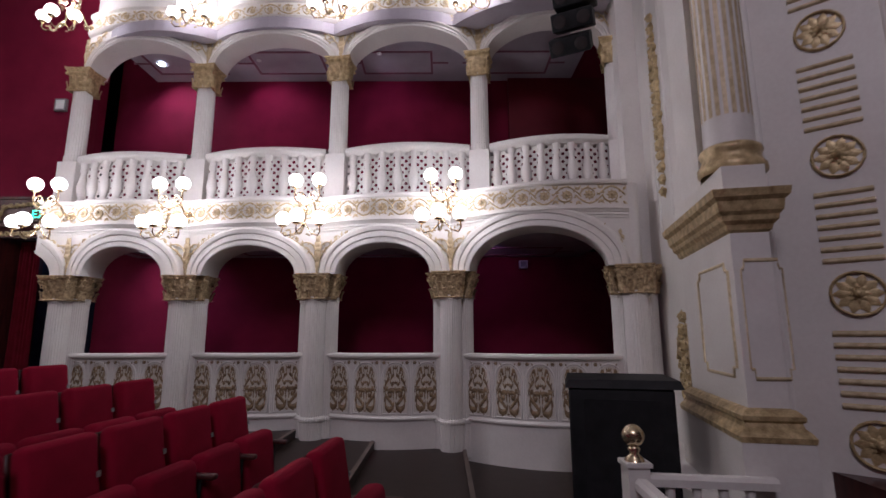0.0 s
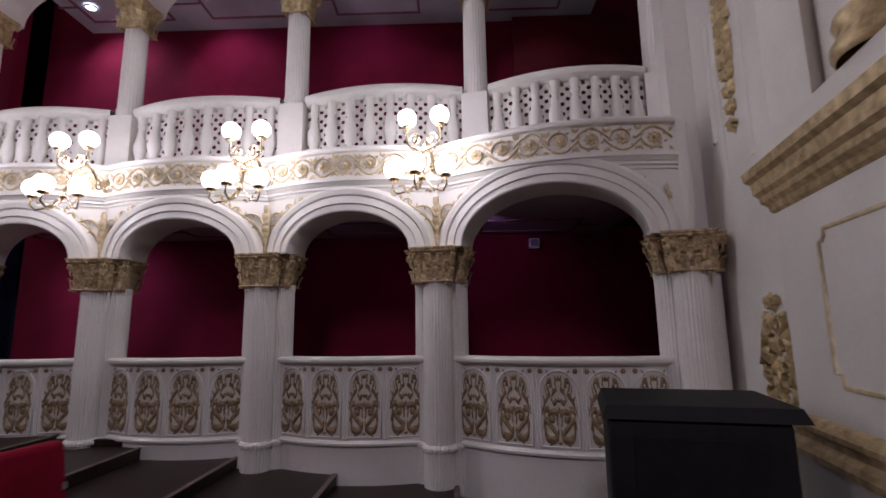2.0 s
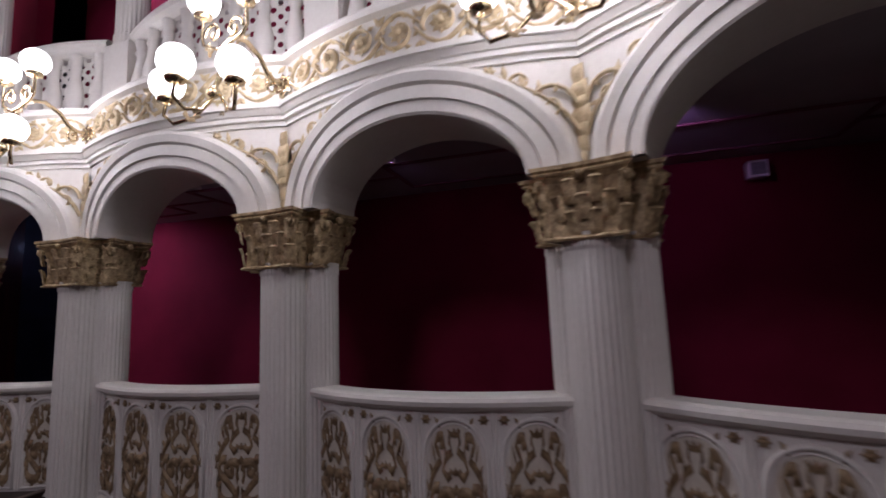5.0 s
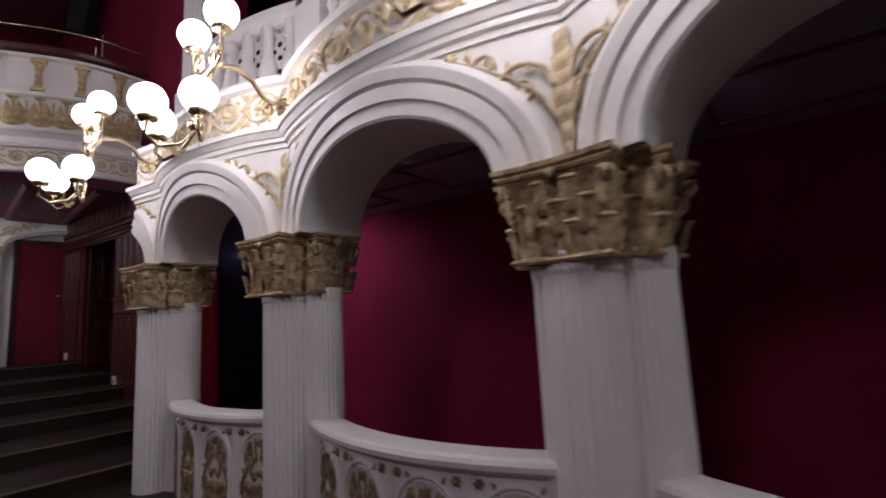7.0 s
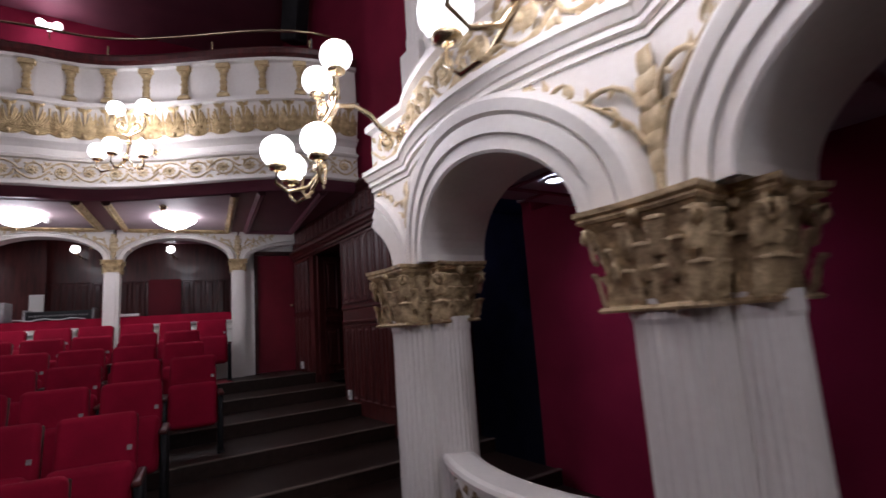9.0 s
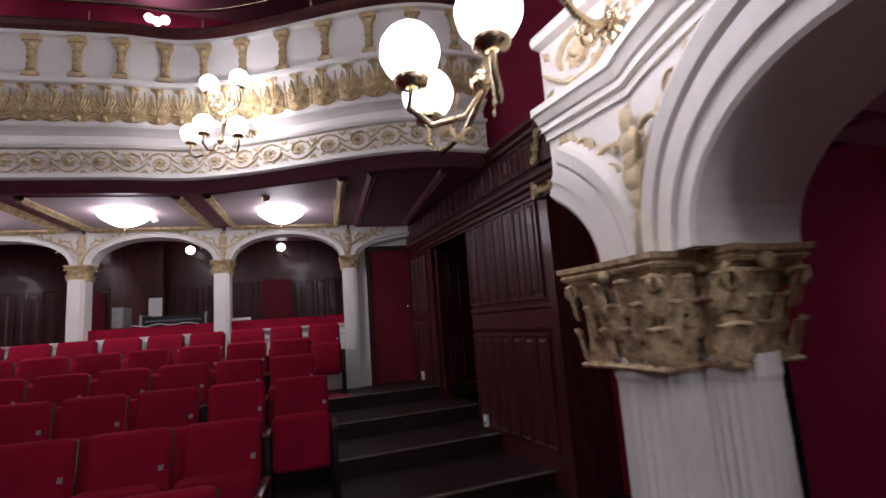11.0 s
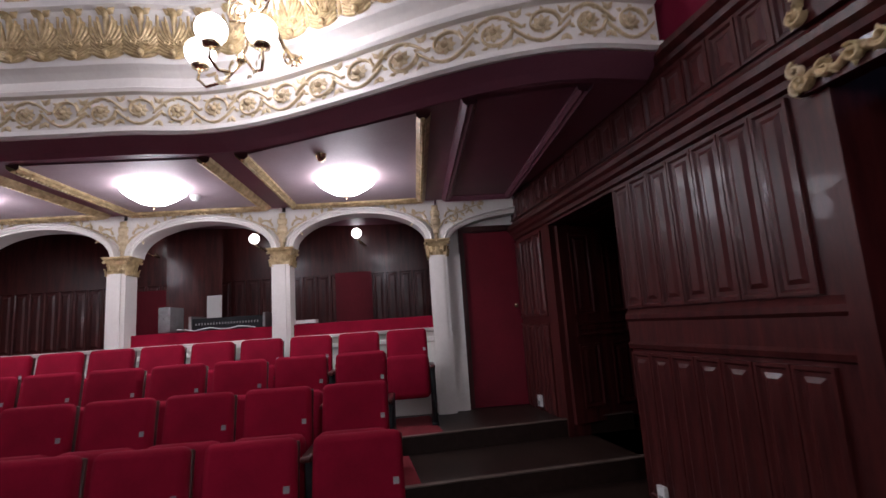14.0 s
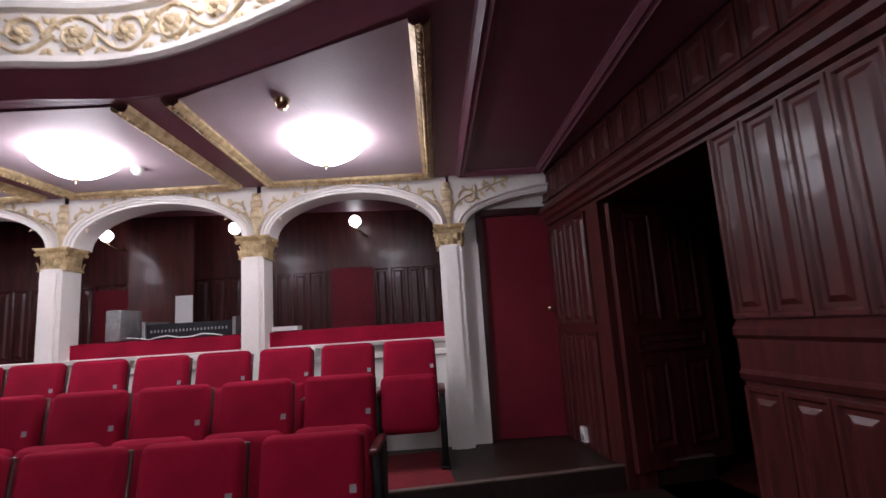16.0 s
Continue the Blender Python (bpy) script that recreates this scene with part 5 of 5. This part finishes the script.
# loudspeaker by the pedestal
spk = thing("loudspeaker", "large black floor loudspeaker cabinet beside the pedestal", "loudspeaker", place=(1.70, 4.98, LOW))
spk.rotation_euler = (0, 0, radians(-14))
spk.scale = (1, 1, 1.07)
part("cabinet", soft_box(0.92, 0.80, 1.19, 0.025), M_BLACK, spk)
part("lid", Shape().add([(-0.49, -0.42, 1.19), (0.54, -0.42, 1.19), (0.54, 0.42, 1.19), (-0.49, 0.42, 1.19), (-0.46, -0.39, 1.26), (0.51, -0.39, 1.26), (0.51, 0.39, 1.26), (-0.46, 0.39, 1.26)], [(0, 1, 5, 4), (1, 2, 6, 5), (2, 3, 7, 6), (3, 0, 4, 7), (4, 5, 6, 7), (0, 3, 2, 1)]), M_BLACK, spk)
part("grille", Shape().box(-0.33, -0.415, 0.06, 0.33, -0.40, 1.1), M_BLACK, spk)
part("handle", Shape().box(0.36, -0.1, 0.55, 0.385, 0.1, 0.68), M_GREY, spk)

# pit railing with a ball newel
nx_, ny_ = 1.35, 3.68
rl = thing("pit_railing", "white wooden railing with gilt ball newel", "railing")
part("newel", Shape().box(nx_ - 0.075, ny_ - 0.075, LOW, nx_ + 0.075, ny_ + 0.075, 0.70).box(nx_ - 0.09, ny_ - 0.09, 0.70, nx_ + 0.09, ny_ + 0.09, 0.73), M_WHITE, rl)
part("ball", Shape().ball((nx_, ny_, 0.90), 0.078, 16).lathe([(0.07, 0.73), (0.06, 0.75), (0.03, 0.78), (0.045, 0.81), (0.03, 0.83)], (nx_, ny_), 16), M_BRASS, rl, "gilt ball finial")
for nm, (xa, ya, za), (xb, yb, zb) in (("handrail", (nx_, ny_, 0.60), (1.66, 2.2, 0.25)), ("stage_rail", (nx_ + 0.05, ny_, 0.60), (2.3, 3.62, 0.58))):
    d = (Vector((xb, yb, zb)) - Vector((xa, ya, za)))
    sd = Vector((-d.y, d.x, 0)).normalized() * 0.05
    sh = Shape()
    rows = []
    for q in (0, 1):
        c = Vector((xa, ya, za)) + d * q
        rows.append([c + sd * e + Vector((0, 0, h)) for e, h in ((-1, -0.03), (-1, 0.02), (-0.6, 0.045), (0.6, 0.045), (1, 0.02), (1, -0.03))])
    part(nm, sh.grid(rows, True, False), M_WHITE, rl)
    for k in range(1, 5):
        c = Vector((xa, ya, za)) + d * k / 5
        part("baluster", Shape().lathe([(0.03, LOW), (0.05, LOW + 0.2), (0.03, c.z - 0.2), (0.035, c.z - 0.02)], c, 10), M_WHITE, rl)

# flown line-array loudspeaker
la = thing("line_array", "black flown line-array loudspeaker cluster", "loudspeaker")
px, py, pz = 1.88, 6.1, 5.62
for k in range(5):
    tilt = 0.16 * k
    bx = soft_box(0.56, 0.42, 0.24, 0.02)
    q = part("cabinet", bx, M_BLACK, la)
    q.matrix_basis = pose(px + 0.0, py + 0.045 * k * k * 0.5, pz + 1.05 - 0.26 * k, math.degrees(tilt), 0, -25)
    for e in (-0.16, 0.16):
        g_ = part("driver", Shape().lathe([(0.09, 0), (0.08, 0.015), (0.03, 0.02), (0.001, 0.02)], n=14), M_HOLE, q)
        g_.matrix_basis = pose(e, -0.212, 0.12, 90, 0, 0)
part("fly_cable", Shape().tube([(px, py, pz + 1.28), (px, py, 10.4)], 0.012, 6), M_BLACK, la)
pa = thing("white_wall_speaker", "small white speaker high on the box wall", "loudspeaker", place=(1.55, BOX_BACK - 0.1, 2.86))
part("case", soft_box(0.16, 0.12, 0.15, 0.01), M_PLASTIC, pa)
part("grille", Shape().box(-0.06, -0.065, 0.02, 0.06, -0.06, 0.13), M_GREY, pa)

up_panel = Shape().box(1.35, BOX_BACK - 0.12, 3.72, 4.0, BOX_BACK - 0.02, 6.84)
setting("wall_upper_partition", up_panel, M_REDPAINT, "red painted partition on the upper balcony", "wall")
jb = thing("junction_box", "small grey metal box on the crimson wall", "electrical box", place=(-7.30, SIDE_WALL + 0.05, 5.95))
part("cover", Shape().box(-0.11, -0.06, -0.12, 0.11, 0, 0.12), M_GREY, jb)
part("screw_plate", Shape().box(-0.08, -0.064, -0.09, 0.08, -0.06, 0.09), M_PLASTIC, jb)

hs = thing("hanging_loudspeaker", "black loudspeaker bracketed high on the crimson wall", "loudspeaker")
q = part("cabinet", soft_box(0.34, 0.34, 1.15, 0.03), M_BLACK, hs)
q.matrix_basis = pose(-11.0, 8.42, 7.2, 10, 14, 35)
part("bracket", Shape().tube([(-11.0, 8.85, 7.5), (-11.0, 8.6, 7.5), (-11.05, 8.45, 7.6)], 0.03, 8), M_BLACK, hs)
part("pole", Shape().lathe([(0.03, 6.3), (0.03, 7.3)], (-10.9, 8.72), 10), M_GREY, hs)

# ---- seats ----
BACK = soft_box(0.46, 0.11, 0.66, 0.04, 3, 0.05)
CUSH = soft_box(0.45, 0.15, 0.44, 0.055, 3)
ARM = soft_box(0.055, 0.40, 0.035, 0.012, 2)
LEG = soft_box(0.05, 0.30, 0.56, 0.01, 1)
FOOT = soft_box(0.07, 0.34, 0.03, 0.008, 1)
PLATE = Shape().box(-0.014, -0.003, -0.016, 0.014, 0, 0.016).box(-0.008, -0.004, -0.010, 0.008, -0.003, 0.010).mesh("number_plate")
SHELL = soft_box(0.44, 0.02, 0.60, 0.008, 1)
seat = thing("theatre_seat", "red upholstered folding theatre seat with wooden arms", "seat", "rows of theatre seats")
part("backrest", BACK, M_REDSEAT, seat).matrix_basis = pose(0, 0.06, 0.33, -9, 0, 0)
part("cushion", CUSH, M_REDSEAT, seat).matrix_basis = pose(0, -0.13, 0.28, -6, 0, 0)
part("back_shell", SHELL, M_WOOD, seat, "dark wooden back shell").matrix_basis = pose(0, 0.125, 0.36, -9, 0, 0)
for sd in (-1, 1):
    part("leg", LEG, M_BLACK, seat).location = (sd * 0.255, 0.0, 0.02)
    part("armrest", ARM, M_WOOD, seat).location = (sd * 0.255, -0.06, 0.58)
    part("foot", FOOT, M_BLACK, seat).location = (sd * 0.255, 0.0, 0)
part("number_plate", PLATE, M_GREY, seat).matrix_basis = pose(0.185, 0.066, 0.765, -9, 0, 0)
ROWS_OF_SEATS = [(-0.55, 3.05, 1.9), (-1.65, 4.20, 0.6), (-2.75, 4.70, -0.5), (-3.8, 4.95, -0.5), (-4.9, 5.15, -0.5), (-5.95, 5.55, -0.5), (-7.0, 5.85, 0), (-7.95, 6.05, 0.5), (-8.9, 6.62, 0.8), (-9.82, 6.62, 0.9), (-10.75, 6.68, 1.4), (-11.72, 7.20, 1.6)]
first = True
for x, y1, y0 in ROWS_OF_SEATS:
    y = y1
    k = 0
    while y > y0:
        xx = x + 0.13 * (y - y1)
        m = pose(xx, y, ground_at(x - 0.05), 0, 0, 90 - 7.5 + random.uniform(-1, 1))
        if first:
            seat.matrix_basis = m
            first = False
        else:
            copy_thing(seat, m)
        y -= 0.515
        k += 1
setting("carpet", Shape().box(-12.1, 6.9, 1.461, -11.2, 7.45, 1.467).box(-11.14, 6.2, 1.301, -10.3, 7.1, 1.307), M_CARPET, "red carpet beside the last rows", "carpet")

# ---- shell of the hall ----
setting("wall_south", Shape().box(-16, -8.2, -0.4, 9.2, -8, 10.6), M_REDWALL, "crimson far wall of the hall", "wall")
setting("wall_stage_end", Shape().box(9.0, -8, -0.4, 9.2, 9.6, 10.6), M_BLACK, "dark back of the stage", "wall")
setting("wall_west", Shape().box(-16.2, -8, -0.4, -16, 9.6, 10.6), M_WOOD, "dark wall closing the rear", "wall")
setting("wall_north", Shape().box(-16, 11.2, -0.4, 9.2, 11.4, 10.6), M_BLACK, "outer wall behind the boxes", "wall")
setting("ceiling_hall", Shape().box(-16.2, -8.2, 10.65, 9.2, 11.4, 10.8), M_WHITE, "white plaster ceiling of the hall", "ceiling")
